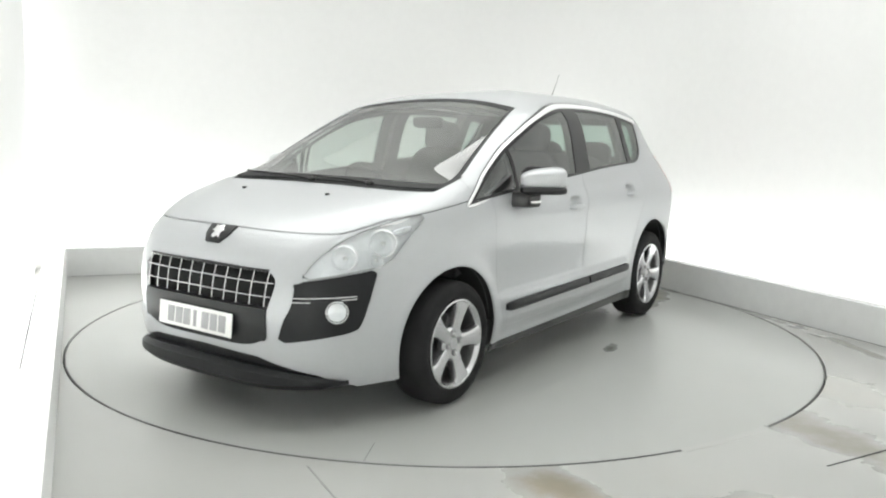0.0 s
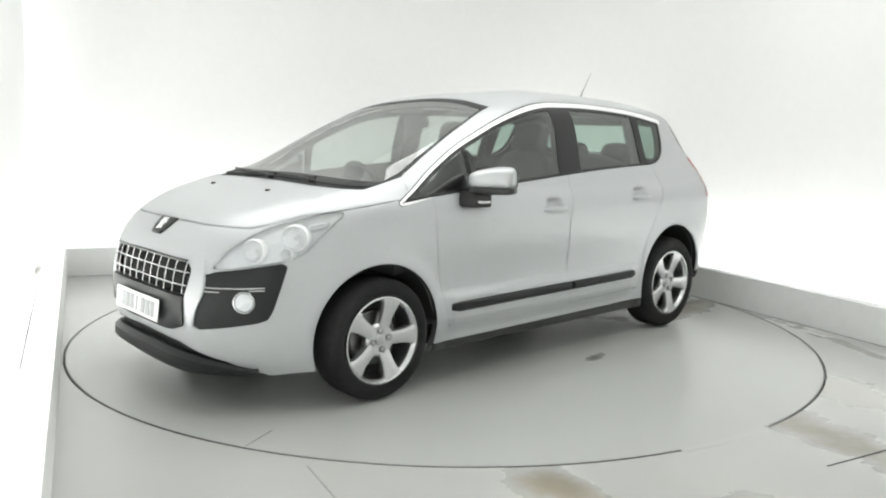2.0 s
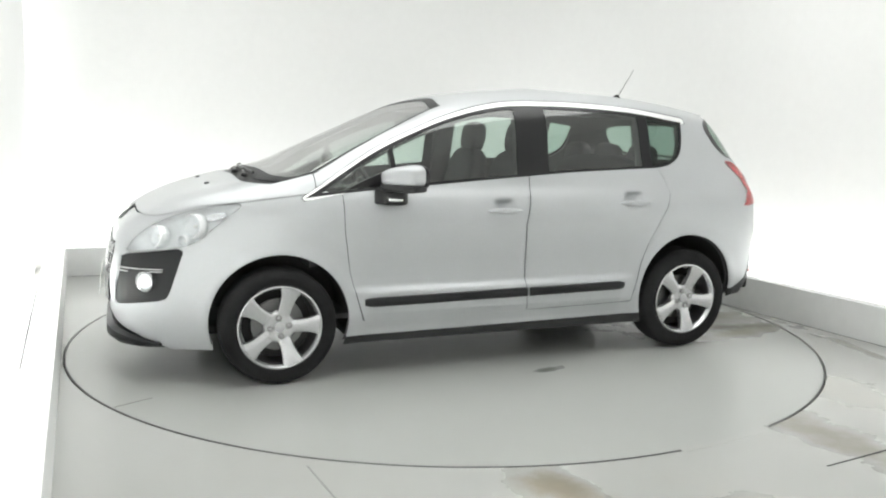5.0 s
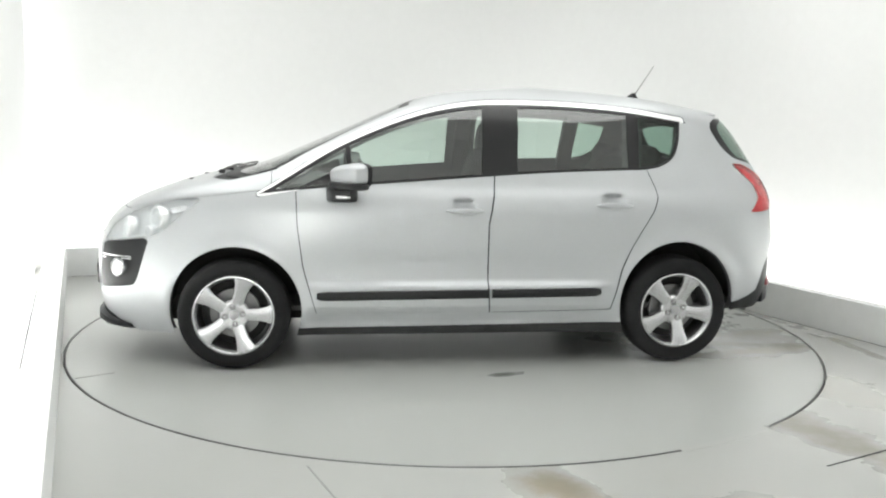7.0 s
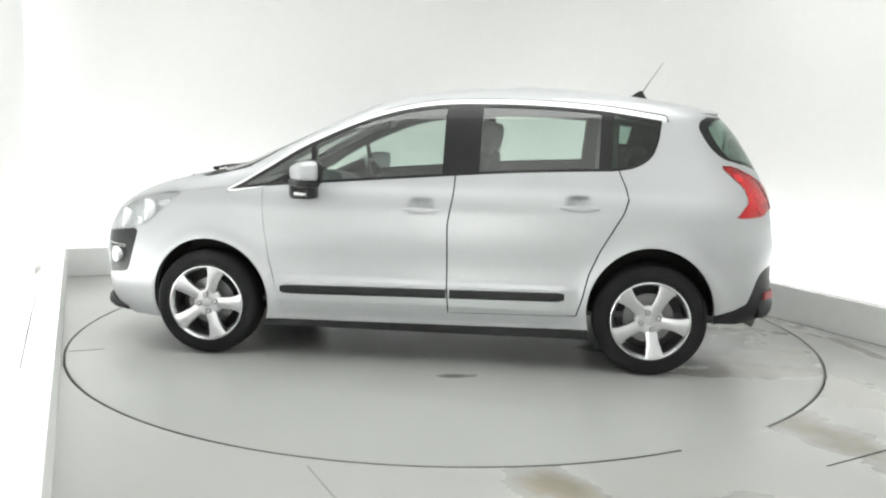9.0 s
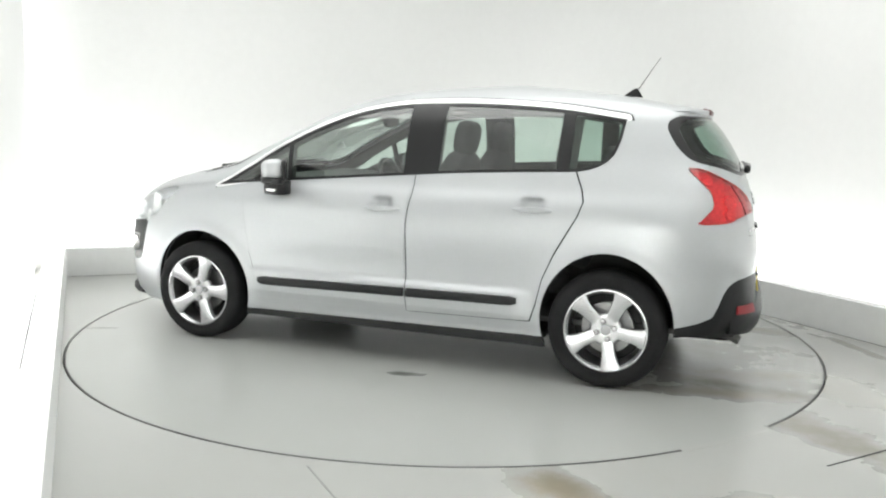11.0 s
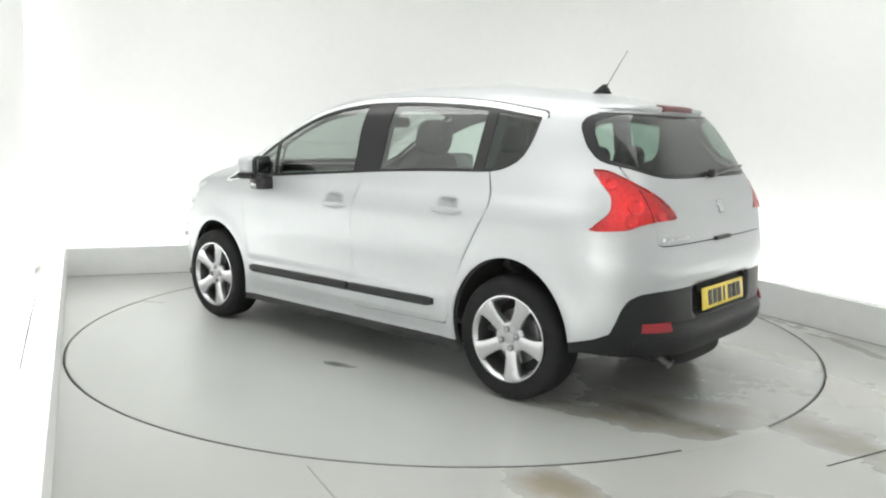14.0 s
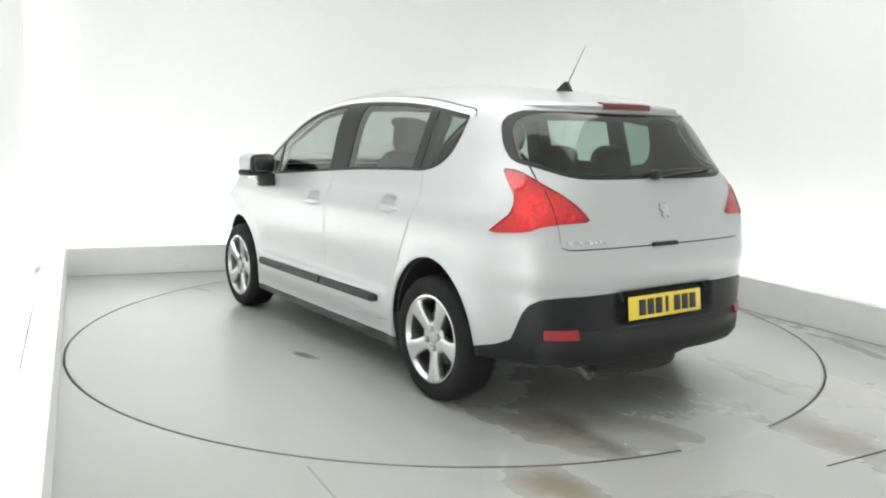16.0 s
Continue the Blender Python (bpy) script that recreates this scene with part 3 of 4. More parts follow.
DIV = (.655, -.085, -.295, -.965, -1.035)                # glass edges: quarter light, front door, rear door, rear quarter


def g_glass(p, a):
    return np.maximum(sdf(SIDE_WINDOW, p[:, [0, 2]]) + .016, .40 - p[:, 1])


def g_lines(k, off):
    def g(p, a):
        return np.where((p[:, 1] > .4) & (p[:, 2] > .95), p[:, 0] - DIV[k] - off - (.12 * (p[:, 2] - 1.06) if k == 0 else -.03 * (p[:, 2] - 1.1)), 1.0)
    return g


SEAM = .0030
SEAMS = [(g_fdoor, 1, "front_door"), (g_rdoor, 1.5, "rear_door"), (g_bonnet, 1, "bonnet"), (g_tailgate, 1, "tailgate"), (g_headlamp, .5, "headlamp")]


def shifted(g, s):
    return lambda p, a: g(p, a) - s


def cut_skin(na=340, nv=150):
    """cuts the left half of the skin along every outline; gives share pairs, polygons, positions"""
    aa = np.linspace(-1, 1, na + 1)
    vv = np.linspace(0, 1, nv + 1)
    A, V = (g.ravel() for g in np.meshgrid(aa, vv))
    A, V = list(A), list(V)
    w = na + 1
    polys = [[j * w + i, j * w + i + 1, (j + 1) * w + i + 1, (j + 1) * w + i] for j in range(nv) for i in range(na)]
    cuts = [g_arch, g_low, g_window, g_chrome, g_seal, g_glass, g_screen, shifted(g_screen, -.020), g_cowl, g_grille, g_intake, g_insert, g_taillamp, g_rwindow, shifted(g_rwindow, -.022), g_sill, g_fbumper, g_rtrim, g_rbumper, g_roof]
    for g, k, tag in SEAMS:
        cuts += [shifted(g, SEAM * k), shifted(g, -SEAM * k)]
    cuts += [g_lines(0, -.013), g_lines(0, .013)] + [g_lines(k, 0) for k in range(1, 5)]
    for g in cuts:
        aA, aV = np.array(A), np.array(V)
        val = g(surface(aA, aV), aA)
        val = np.where(np.abs(val) < 1e-7, 1e-7, val)
        sign = val > 0
        mixed = [i for i, p in enumerate(polys) if any(sign[k] for k in p) and not all(sign[k] for k in p)]
        edges = {}
        for i in mixed:
            p = polys[i]
            for k, l in zip(p, p[1:] + p[:1]):
                if sign[k] != sign[l]:
                    edges.setdefault((min(k, l), max(k, l)), len(edges))
        if not edges:
            continue
        e = np.array(list(edges))
        lo, hi = np.zeros(len(e)), np.ones(len(e))
        flo, fhi = val[e[:, 0]], val[e[:, 1]]
        for _ in range(6):
            t = np.clip(lo + (hi - lo) * flo / (flo - fhi), lo + .02 * (hi - lo), hi - .02 * (hi - lo))
            ta, tv = aA[e[:, 0]] * (1 - t) + aA[e[:, 1]] * t, aV[e[:, 0]] * (1 - t) + aV[e[:, 1]] * t
            f = g(surface(ta, tv), ta)
            same = (f > 0) == (flo > 0)
            lo, flo = np.where(same, t, lo), np.where(same, f, flo)
            hi, fhi = np.where(same, hi, t), np.where(same, fhi, f)
        base = len(A)
        A += list(ta)
        V += list(tv)
        mixed_set = set(mixed)
        out = [p for i, p in enumerate(polys) if i not in mixed_set]
        for i in mixed:
            p = polys[i]
            pos, neg = [], []
            for k, l in zip(p, p[1:] + p[:1]):
                (pos if sign[k] else neg).append(k)
                if sign[k] != sign[l]:
                    n = base + edges[(min(k, l), max(k, l))]
                    pos.append(n)
                    neg.append(n)
            for q in (pos, neg):
                if len(q) > 2:
                    out.append(q)
        polys = out
    return np.array(A), np.array(V), polys


def label_skin(A, V, polys):
    """which part each piece of skin belongs to"""
    ca = np.array([A[p].mean() for p in polys])
    cv = np.array([V[p].mean() for p in polys])
    q = surface(ca, cv)
    lab = np.full(len(polys), "side_panel", dtype=object)

    def put(mask, name):
        lab[mask] = name
    val = {g: g(q, ca) for g in (g_arch, g_low, g_window, g_chrome, g_glass, g_screen, g_cowl, g_bonnet, g_headlamp, g_insert, g_grille, g_intake, g_fdoor, g_rdoor, g_sill, g_fbumper, g_taillamp, g_rwindow, g_tailgate, g_rtrim, g_rbumper, g_roof)}
    put(val[g_roof] < 0, "roof")
    put((q[:, 0] > .9) & (q[:, 2] < 1.05) & (val[g_bonnet] > 0), "front_wing")
    put(val[g_fbumper] < 0, "front_bumper")
    put(val[g_bonnet] < 0, "bonnet")
    put(val[g_rbumper] < 0, "rear_bumper")
    put(val[g_rtrim] < 0, "rear_bumper_trim")
    put(val[g_sill] < 0, "sill")
    put(val[g_fdoor] < 0, "front_door")
    put(val[g_rdoor] < 0, "rear_door")
    put(val[g_tailgate] < 0, "tailgate")
    put(val[g_headlamp] < 0, "headlamp")
    put(val[g_insert] < 0, "bumper_insert")
    put(val[g_grille] < 0, "grille")
    put(val[g_intake] < 0, "intake")
    for g, k, tag in SEAMS:
        put((np.abs(g(q, ca)) < SEAM * k) & ((np.abs(q[:, 0] + .2) <= 1.2) | (q[:, 0] > 1) | (q[:, 0] < -1.4)), "seam_" + tag)
    put(val[g_cowl] < 0, "cowl")
    put(val[g_screen] < 0, "screen_border")
    put(g_screen(q, ca) < -.020, "windscreen")
    put(val[g_taillamp] < 0, "tail_lamp")
    put(val[g_rwindow] < 0, "rear_window_border")
    put(g_rwindow(q, ca) < -.022, "rear_window")
    put(g_seal(q, ca) < 0, "chrome_seal")
    put(val[g_chrome] < 0, "chrome_strip")
    put(val[g_window] < 0, "pillar_trim")
    x = [g_lines(k, 0)(q, ca) for k in range(5)]
    gl = val[g_glass] < 0
    put(gl & (x[0] > .013), "quarter_light")
    put(gl & (x[0] < -.013) & (x[1] > 0), "front_door_glass")
    put(gl & (x[2] < 0) & (x[3] > 0), "rear_door_glass")
    put(gl & (x[4] < 0), "rear_quarter_glass")
    put((val[g_arch] < 0) | (val[g_low] < 0), "")
    return lab


SK_A, SK_V, SK_POLY = cut_skin()
SK_LAB = label_skin(SK_A, SK_V, SK_POLY)


def split_islands(tag):
    """gives every unconnected run of a seam a label of its own; returns the labels"""
    idx = [i for i, l in enumerate(SK_LAB) if l == tag]
    root = {}

    def find(k):
        while root.setdefault(k, k) != k:
            root[k] = root[root[k]]
            k = root[k]
        return k
    for i in idx:
        for k in SK_POLY[i][1:]:
            root[find(k)] = find(SK_POLY[i][0])
    runs = {}
    for i in idx:
        runs.setdefault(find(SK_POLY[i][0]), []).append(i)
    out = []
    for members in runs.values():
        name = tag + "_" + str(len(out)) if len(members) > 3 else ""
        for i in members:
            SK_LAB[i] = name
        if name:
            out.append(name)
    return out


SEAM_RUNS = [run for g, k, tag in SEAMS for run in split_islands("seam_" + tag)]
SK_P, SK_N = surface(SK_A, SK_V), skin_normals(SK_A, SK_V)


def skin_part(name, labels, material, parent, sides=(1,), label="", inset=0.0, thick=.012):
    """one panel of the skin, set in by inset, with its edge turned inwards by thick; sides 1 left, -1 right, both for what spans the car"""
    pick = [p for p, l in zip(SK_POLY, SK_LAB) if l in labels]
    if not pick:
        return None
    verts, faces, normals = [], [], []
    for side in sides:
        used = {}
        flip = np.array((1, side, 1))
        for p in pick:
            for k in p:
                if k not in used:
                    used[k] = len(verts)
                    verts.append((SK_P[k] - SK_N[k] * inset) * flip)
                    normals.append(SK_N[k] * flip)
        count = {}
        for p in pick:
            f = [used[k] for k in p]
            faces.append(f if side < 0 else f[::-1])
            for k, l in zip(p, p[1:] + p[:1]):
                e = (min(k, l), max(k, l))
                count[e] = None if e in count else (k, l)
        if thick:
            deep = {}
            for e, kl in count.items():
                if kl is None:
                    continue
                k, l = kl
                if len(sides) == 2 and abs(abs(SK_A[k]) - 1) < 1e-9 and abs(abs(SK_A[l]) - 1) < 1e-9:
                    continue
                ring = []
                for j in (k, l):
                    if j not in deep:
                        deep[j] = (len(verts), len(verts) + 1)
                        verts.append((SK_P[j] - SK_N[j] * inset) * flip)
                        verts.append((SK_P[j] - SK_N[j] * (inset + thick)) * flip)
                        normals += [SK_N[j] * flip, SK_N[j] * flip]
                    ring.append(deep[j])
                f = [ring[0][0], ring[1][0], ring[1][1], ring[0][1]]
                faces.append(f[::-1] if side < 0 else f)
    return ob_from(name, verts, faces, material, parent, label, normals=normals)


def build_body(car):
    both = (1, -1)
    parts = {}

    def put(name, labels, material, label="", parent=car, **k):
        parts[name] = skin_part(name, labels, material, parent, both, label, **k)
        return parts[name]
    put("bonnet", ("bonnet",), M_PAINT, "silver bonnet")
    put("roof", ("roof",), M_PAINT, "silver roof")
    put("front_bumper", ("front_bumper",), M_PAINT, "silver front bumper")
    put("rear_bumper", ("rear_bumper",), M_PAINT, "silver rear bumper")
    put("bumper_trim", ("rear_bumper_trim",), M_BLACK, "black plastic lower bumper", parts["rear_bumper"])
    put("tailgate", ("tailgate",), M_PAINT, "silver tailgate")
    put("rear_window", ("rear_window",), M_REARGL, "dark tinted rear window", parts["tailgate"], inset=.003, thick=.004)
    put("window_border", ("rear_window_border",), M_TRIM, "black window border", parts["tailgate"], inset=.002)
    put("windscreen", ("windscreen",), M_WS, "clear windscreen", inset=.003, thick=.005)
    put("screen_border", ("screen_border",), M_BLACK, "black windscreen border", parts["windscreen"], inset=.002, thick=.008)
    put("cowl", ("cowl",), M_BLACK, "black scuttle panel", inset=.012)
    put("grille_back", ("grille",), M_GAP, "black grille recess", parts["front_bumper"], inset=.05, thick=0)
    put("lower_intake", ("intake",), M_BLACK, "black lower air intake", parts["front_bumper"], inset=.02, thick=0)
    for side in (1, -1):
        one = (side,)
        for name, labels, material, label in (("side_panel", ("side_panel",), M_PAINT, "silver side panel"), ("front_wing", ("front_wing",), M_PAINT, "silver front wing"),
                                              ("sill", ("sill",), M_SILL, "glossy black plastic sill")):
            skin_part(name, labels, material, car, one, label)
        fd = skin_part("front_door", ("front_door",), M_PAINT, car, one, "silver front door")
        rd = skin_part("rear_door", ("rear_door",), M_PAINT, car, one, "silver rear door")
        parts["fd", side], parts["rd", side] = fd, rd
        skin_part("window_frame", ("pillar_trim",), M_TRIM, car, one, "black window frame and pillars", inset=.002)
        skin_part("chrome_strip", ("chrome_strip",), M_STRIP, car, one, "bright chrome strip over the windows", inset=-.004, thick=.014)
        skin_part("chrome_seal", ("chrome_seal",), M_TRIM, car, one, "thin black seal beside the chrome", inset=.002, thick=.006)
        # recessed near-black strips paint the shade between the panels
        for lab in SEAM_RUNS:
            skin_part("seam_shade", (lab,), M_GAP, car, one, "near-black strip for the shade in a panel gap", inset=.010, thick=0)
        skin_part("quarter_light", ("quarter_light",), M_GLASS, fd, one, "tinted quarter light", inset=.005, thick=.004)
        skin_part("door_glass", ("front_door_glass",), M_GLASS, fd, one, "tinted door glass", inset=.006, thick=.004)
        skin_part("door_glass", ("rear_door_glass",), M_GLASS, rd, one, "tinted door glass", inset=.006, thick=.004)
        skin_part("rear_quarter_glass", ("rear_quarter_glass",), M_REARGL, car, one, "dark rear quarter glass", inset=.005, thick=.004)
        parts["hl", side] = skin_part("headlamp", ("headlamp",), M_LENS, car, one, "clear headlamp", inset=.003, thick=.01)
        skin_part("reflector", ("headlamp",), M_HLBACK, parts["hl", side], one, "bright headlamp reflector", inset=.034, thick=-.030)
        parts["tl", side] = skin_part("tail_lamp", ("tail_lamp",), M_TAIL, car, one, "red boomerang tail lamp", inset=-.006, thick=.012)
        skin_part("lamp_back", ("tail_lamp",), M_LAMPBACK, parts["tl", side], one, "bright lamp reflector", inset=.022, thick=-.026)
        parts["insert", side] = skin_part("bumper_insert", ("bumper_insert",), M_BLACK, parts["front_bumper"], one, "black fog lamp surround", inset=.012, thick=.0)
    # trim behind the panels, also seen through the windows
    solid = tuple(set(SK_LAB) - {"", "windscreen", "rear_window", "quarter_light", "front_door_glass", "rear_door_glass", "rear_quarter_glass", "headlamp", "roof", "grille", "intake"})
    skin_part("inner_trim", solid, M_INNER, car, both, "dark grey inner trim", inset=.05, thick=0)
    skin_part("roof_lining", ("roof",), M_LINING, car, both, "pale roof lining", inset=.035, thick=0)
    return parts


def build_wheel(car, x, y, side, radius):
    """tyre, five-spoke alloy rim, four bolts, centre cap, brake disc; the wheel stands upright in the arch"""
    wh = new("wheel")
    wh.parent = car
    wh["label"] = "silver five-spoke alloy wheel"
    wh.matrix_local = pose(x, side * y, radius, 0, 0, 0 if side > 0 else 180)
    tyre = [(.224, .085), (.234, .101), (.258, .107)] + [(radius - d, h) for d, h in ((.035, .104), (.016, .094), (.006, .080), (.0005, .055), (0, 0), (.0005, -.055), (.006, -.08), (.025, -.10))] + [(.25, -.105), (.224, -.09)]
    part("tyre", lathe_bm(tyre, 72, "y", True), M_RUBBER, wh, "black rubber tyre")
    rim = [(.227, .094), (.224, .102), (.216, .103), (.209, .094), (.203, .082), (.226, .07)]
    part("rim", lathe_bm(rim, 72, "y", True), M_ALLOY, wh)
    # barrel coloured darker than the rim, so the spoke gaps read as shaded
    part("rim_barrel", lathe_bm([(.204, .083), (.198, .06), (.194, -.09), (.224, -.09), (.224, .07)], 60, "y", True), M_DISC, wh, "inside of the rim, coloured dark for the shade behind the spokes")
    part("brake_disc", lathe_bm([(.001, .015), (.14, .015), (.142, .0), (.001, -.005)], 48, "y"), M_DISC, wh, "steel brake disc")
    part("wheel_back", lathe_bm([(.001, -.03), (.19, -.03)], 40, "y"), M_UNDER, wh, "dark inside of the wheel")
    turn = 37 if x > 0 else 28
    for k in range(5):
        # a broad spoke that widens to the rim
        bm = bmesh.new()
        prof = [(.040, .040, .080), (.075, .038, .086), (.11, .038, .090), (.15, .042, .095), (.182, .051, .099), (.212, .067, .101)]
        rows = []
        for r, hw, h in prof:
            row = []
            for u, dh in ((-1, -.022), (-.86, -.004), (-.5, .001), (0, -.001), (.5, .001), (.86, -.004), (1, -.022)):
                y = hw * u
                rr = math.sqrt(max(r * r - (y * .5) ** 2, 1e-6))
                row.append(bm.verts.new((rr, h + dh, y)))
            rows.append(row)
        for a, b in zip(rows, rows[1:]):
            for i in range(6):
                bm.faces.new((a[i], a[i + 1], b[i + 1], b[i]))
        back = [[bm.verts.new((row[i].co.x, row[i].co.y - .03, row[i].co.z * .85)) for i in (0, 6)] for row in rows]
        for (a, b), (r0, r1) in zip(zip(back, back[1:]), zip(rows, rows[1:])):
            bm.faces.new((r0[0], r1[0], b[0], a[0]))
            bm.faces.new((r0[6], a[1], b[1], r1[6]))
        bmesh.ops.rotate(bm, verts=bm.verts, cent=(0, 0, 0), matrix=Matrix.Rotation(radians(72 * k + turn), 3, "Y"))
        part("spoke", bm, M_ALLOY, wh)
    part("hub", lathe_bm([(.001, .080), (.03, .081), (.062, .0845), (.078, .083), (.088, .072), (.09, .05)], 40, "y"), M_ALLOY, wh)
    part("centre_cap", lathe_bm([(.001, .088), (.022, .088), (.027, .086), (.028, .078)], 32, "y"), M_CAP, wh, "grey centre cap")
    for k in range(4):
        bm = lathe_bm([(.001, .093), (.008, .093), (.0105, .090), (.0105, .08)], 12, "y")
        a = radians(45 + 90 * k + turn)
        bmesh.ops.translate(bm, verts=bm.verts, vec=(.050 * math.cos(a), 0, .050 * math.sin(a)))
        part("wheel_bolt", bm, M_ALLOY, wh)
        # dark raised ring stands in for the shade inside the bolt's well
        bm = lathe_bm([(.0118, .078), (.0118, .0885), (.0158, .0885), (.0158, .078)], 16, "y")
        bmesh.ops.translate(bm, verts=bm.verts, vec=(.050 * math.cos(a), 0, .050 * math.sin(a)))
        part("bolt_well_shade", bm, M_DISC, wh, "dark ring for the shade in the well round a wheel bolt")
    return wh


car = new("car")
tagged(car, "silver five-door crossover car on the turntable", "car")
BODY = build_body(car)
for sd in (1, -1):
    build_wheel(car, FRONT_X, .788, sd, .312)
    build_wheel(car, REAR_X, .777, sd, .320)


# ---------------------------------------------------------------- car details
_vg = np.linspace(0, 1, 2001)
_zg = np.interp(_vg, LEVEL_FINE[0], LEVEL_FINE[1])


def on_skin(z, x=None, y=None, end=1, out=0.0):
    """the point of the left skin at height z and at x (on the side) or y (on the nose, end 1, or the tail, end -1), moved out along the normal; with the normal"""
    v = float(np.interp(z, _zg, _vg))
    if x is not None:
        aa = np.linspace(-1, 1, 1601)
        p = surface(aa, np.full_like(aa, v))
        ok = p[:, 1] > .3
        a = float(np.interp(x, p[ok, 0], aa[ok]))
    else:
        aa = np.linspace(0, 1, 1601) * end
        p = surface(aa, np.full_like(aa, v))
        a = float(np.interp(-abs(y), -p[:, 1], aa))
    a_, v_ = np.array([a]), np.array([v])
    p, n = surface(a_, v_)[0], skin_normals(a_, v_)[0]
    if y is not None and y < 0:
        p, n = p * (1, -1, 1), n * (1, -1, 1)
    return Vector(p + n * out), Vector(n)


def mirror_bm(bm, side):
    if side < 0:
        bmesh.ops.scale(bm, vec=(1, -1, 1), verts=bm.verts)
        bmesh.ops.reverse_faces(bm, faces=bm.faces)
    return bm


def ribbon_bm(rows):
    """a solid swept through rows of equal count of points"""
    bm = bmesh.new()
    vs = [[bm.verts.new(p) for p in r] for r in rows]
    n = len(vs[0])
    for a, b in zip(vs, vs[1:]):
        for i in range(n):
            j = (i + 1) % n
            bm.faces.new((a[i], a[j], b[j], b[i]))
    bm.faces.new(vs[0][::-1]), bm.faces.new(vs[-1])
    return bm


def facing(p, n, up=(0, 0, 1)):
    """a pose at p whose local y looks along n"""
    n = Vector(n).normalized()
    x = n.cross(Vector(up)).normalized()
    z = x.cross(n)
    m = Matrix((x, n, z)).transposed().to_4x4()
    m.translation = p
    return m


def placed(bm, m):
    bmesh.ops.transform(bm, matrix=m, verts=bm.verts)
    return bm


def super_bm(sx, sy, sz, n=3.0, seg=28, rings=16, taper=None):
    """a rounded block"""
    bm = bmesh.new()

    def sp(c, e):
        return math.copysign(abs(c) ** e, c)
    rows = []
    e = 2 / n
    for j in range(1, rings):
        ph = math.pi * (j / rings - .5)
        row = []
        for i in range(seg):
            th = 2 * math.pi * i / seg
            p = Vector((sx / 2 * sp(math.cos(ph), e) * sp(math.cos(th), e), sy / 2 * sp(math.cos(ph), e) * sp(math.sin(th), e), sz / 2 * sp(math.sin(ph), e)))
            row.append(bm.verts.new(taper(p) if taper else p))
        rows.append(row)
    for a, b in zip(rows, rows[1:]):
        for i in range(seg):
            bm.faces.new((a[i], a[(i + 1) % seg], b[(i + 1) % seg], b[i]))
    bm.faces.new(rows[0][::-1]), bm.faces.new(rows[-1])
    return bm


def build_underside(car):
    part("floor_pan", box_bm(1.86, 1.60, .05, (0, 0, .235), .01), M_UNDER, car, "dark underbody")
    part("floor_pan", box_bm(1.08, 1.08, .05, (1.47, 0, .24), .01), M_UNDER, car, "dark underbody")
    part("floor_pan", box_bm(1.0, 1.08, .05, (-1.43, 0, .30), .01), M_UNDER, car, "dark underbody")
    for wx, wz in ((1.30, .33), (-1.281, .355)):
        for side in (1, -1):
            bm = bmesh.new()
            rows = []
            r = .378
            for i in range(25):
                t = radians(4 + 172 * i / 24)
                lx, lz = wx + r * math.cos(t), wz + r * math.sin(t)
                edge = on_skin(max(lz, .30), x=lx)[0].y - .018
                rows.append([bm.verts.new((lx, side * y, lz)) for y in (.50, .68, edge)])
            for a, b in zip(rows, rows[1:]):
                for k in range(2):
                    bm.faces.new((a[k], a[k + 1], b[k + 1], b[k]))
            bm.faces.new([row[0] for row in rows])
            part("arch_liner", bm, M_UNDER, car, "black wheel arch liner")
    for x, y0, y1, z, w in ((1.30, -.7, .7, .30, .05), (-1.285, -.7, .7, .30, .06)):
        part("axle", tube_bm([(x, y0, z), (x, 0, z - .02), (x, y1, z)], w), M_UNDER, car)
    part("exhaust_box", super_bm(.34, .60, .16, 4), M_UNDER, car, "dark exhaust silencer").matrix_local = pose(-1.80, .05, .262)
    part("tailpipe", tube_bm([(-1.75, .42, .27), (-1.90, .42, .26), (-1.96, .42, .235)], .026), M_DISC, car, "steel tailpipe")


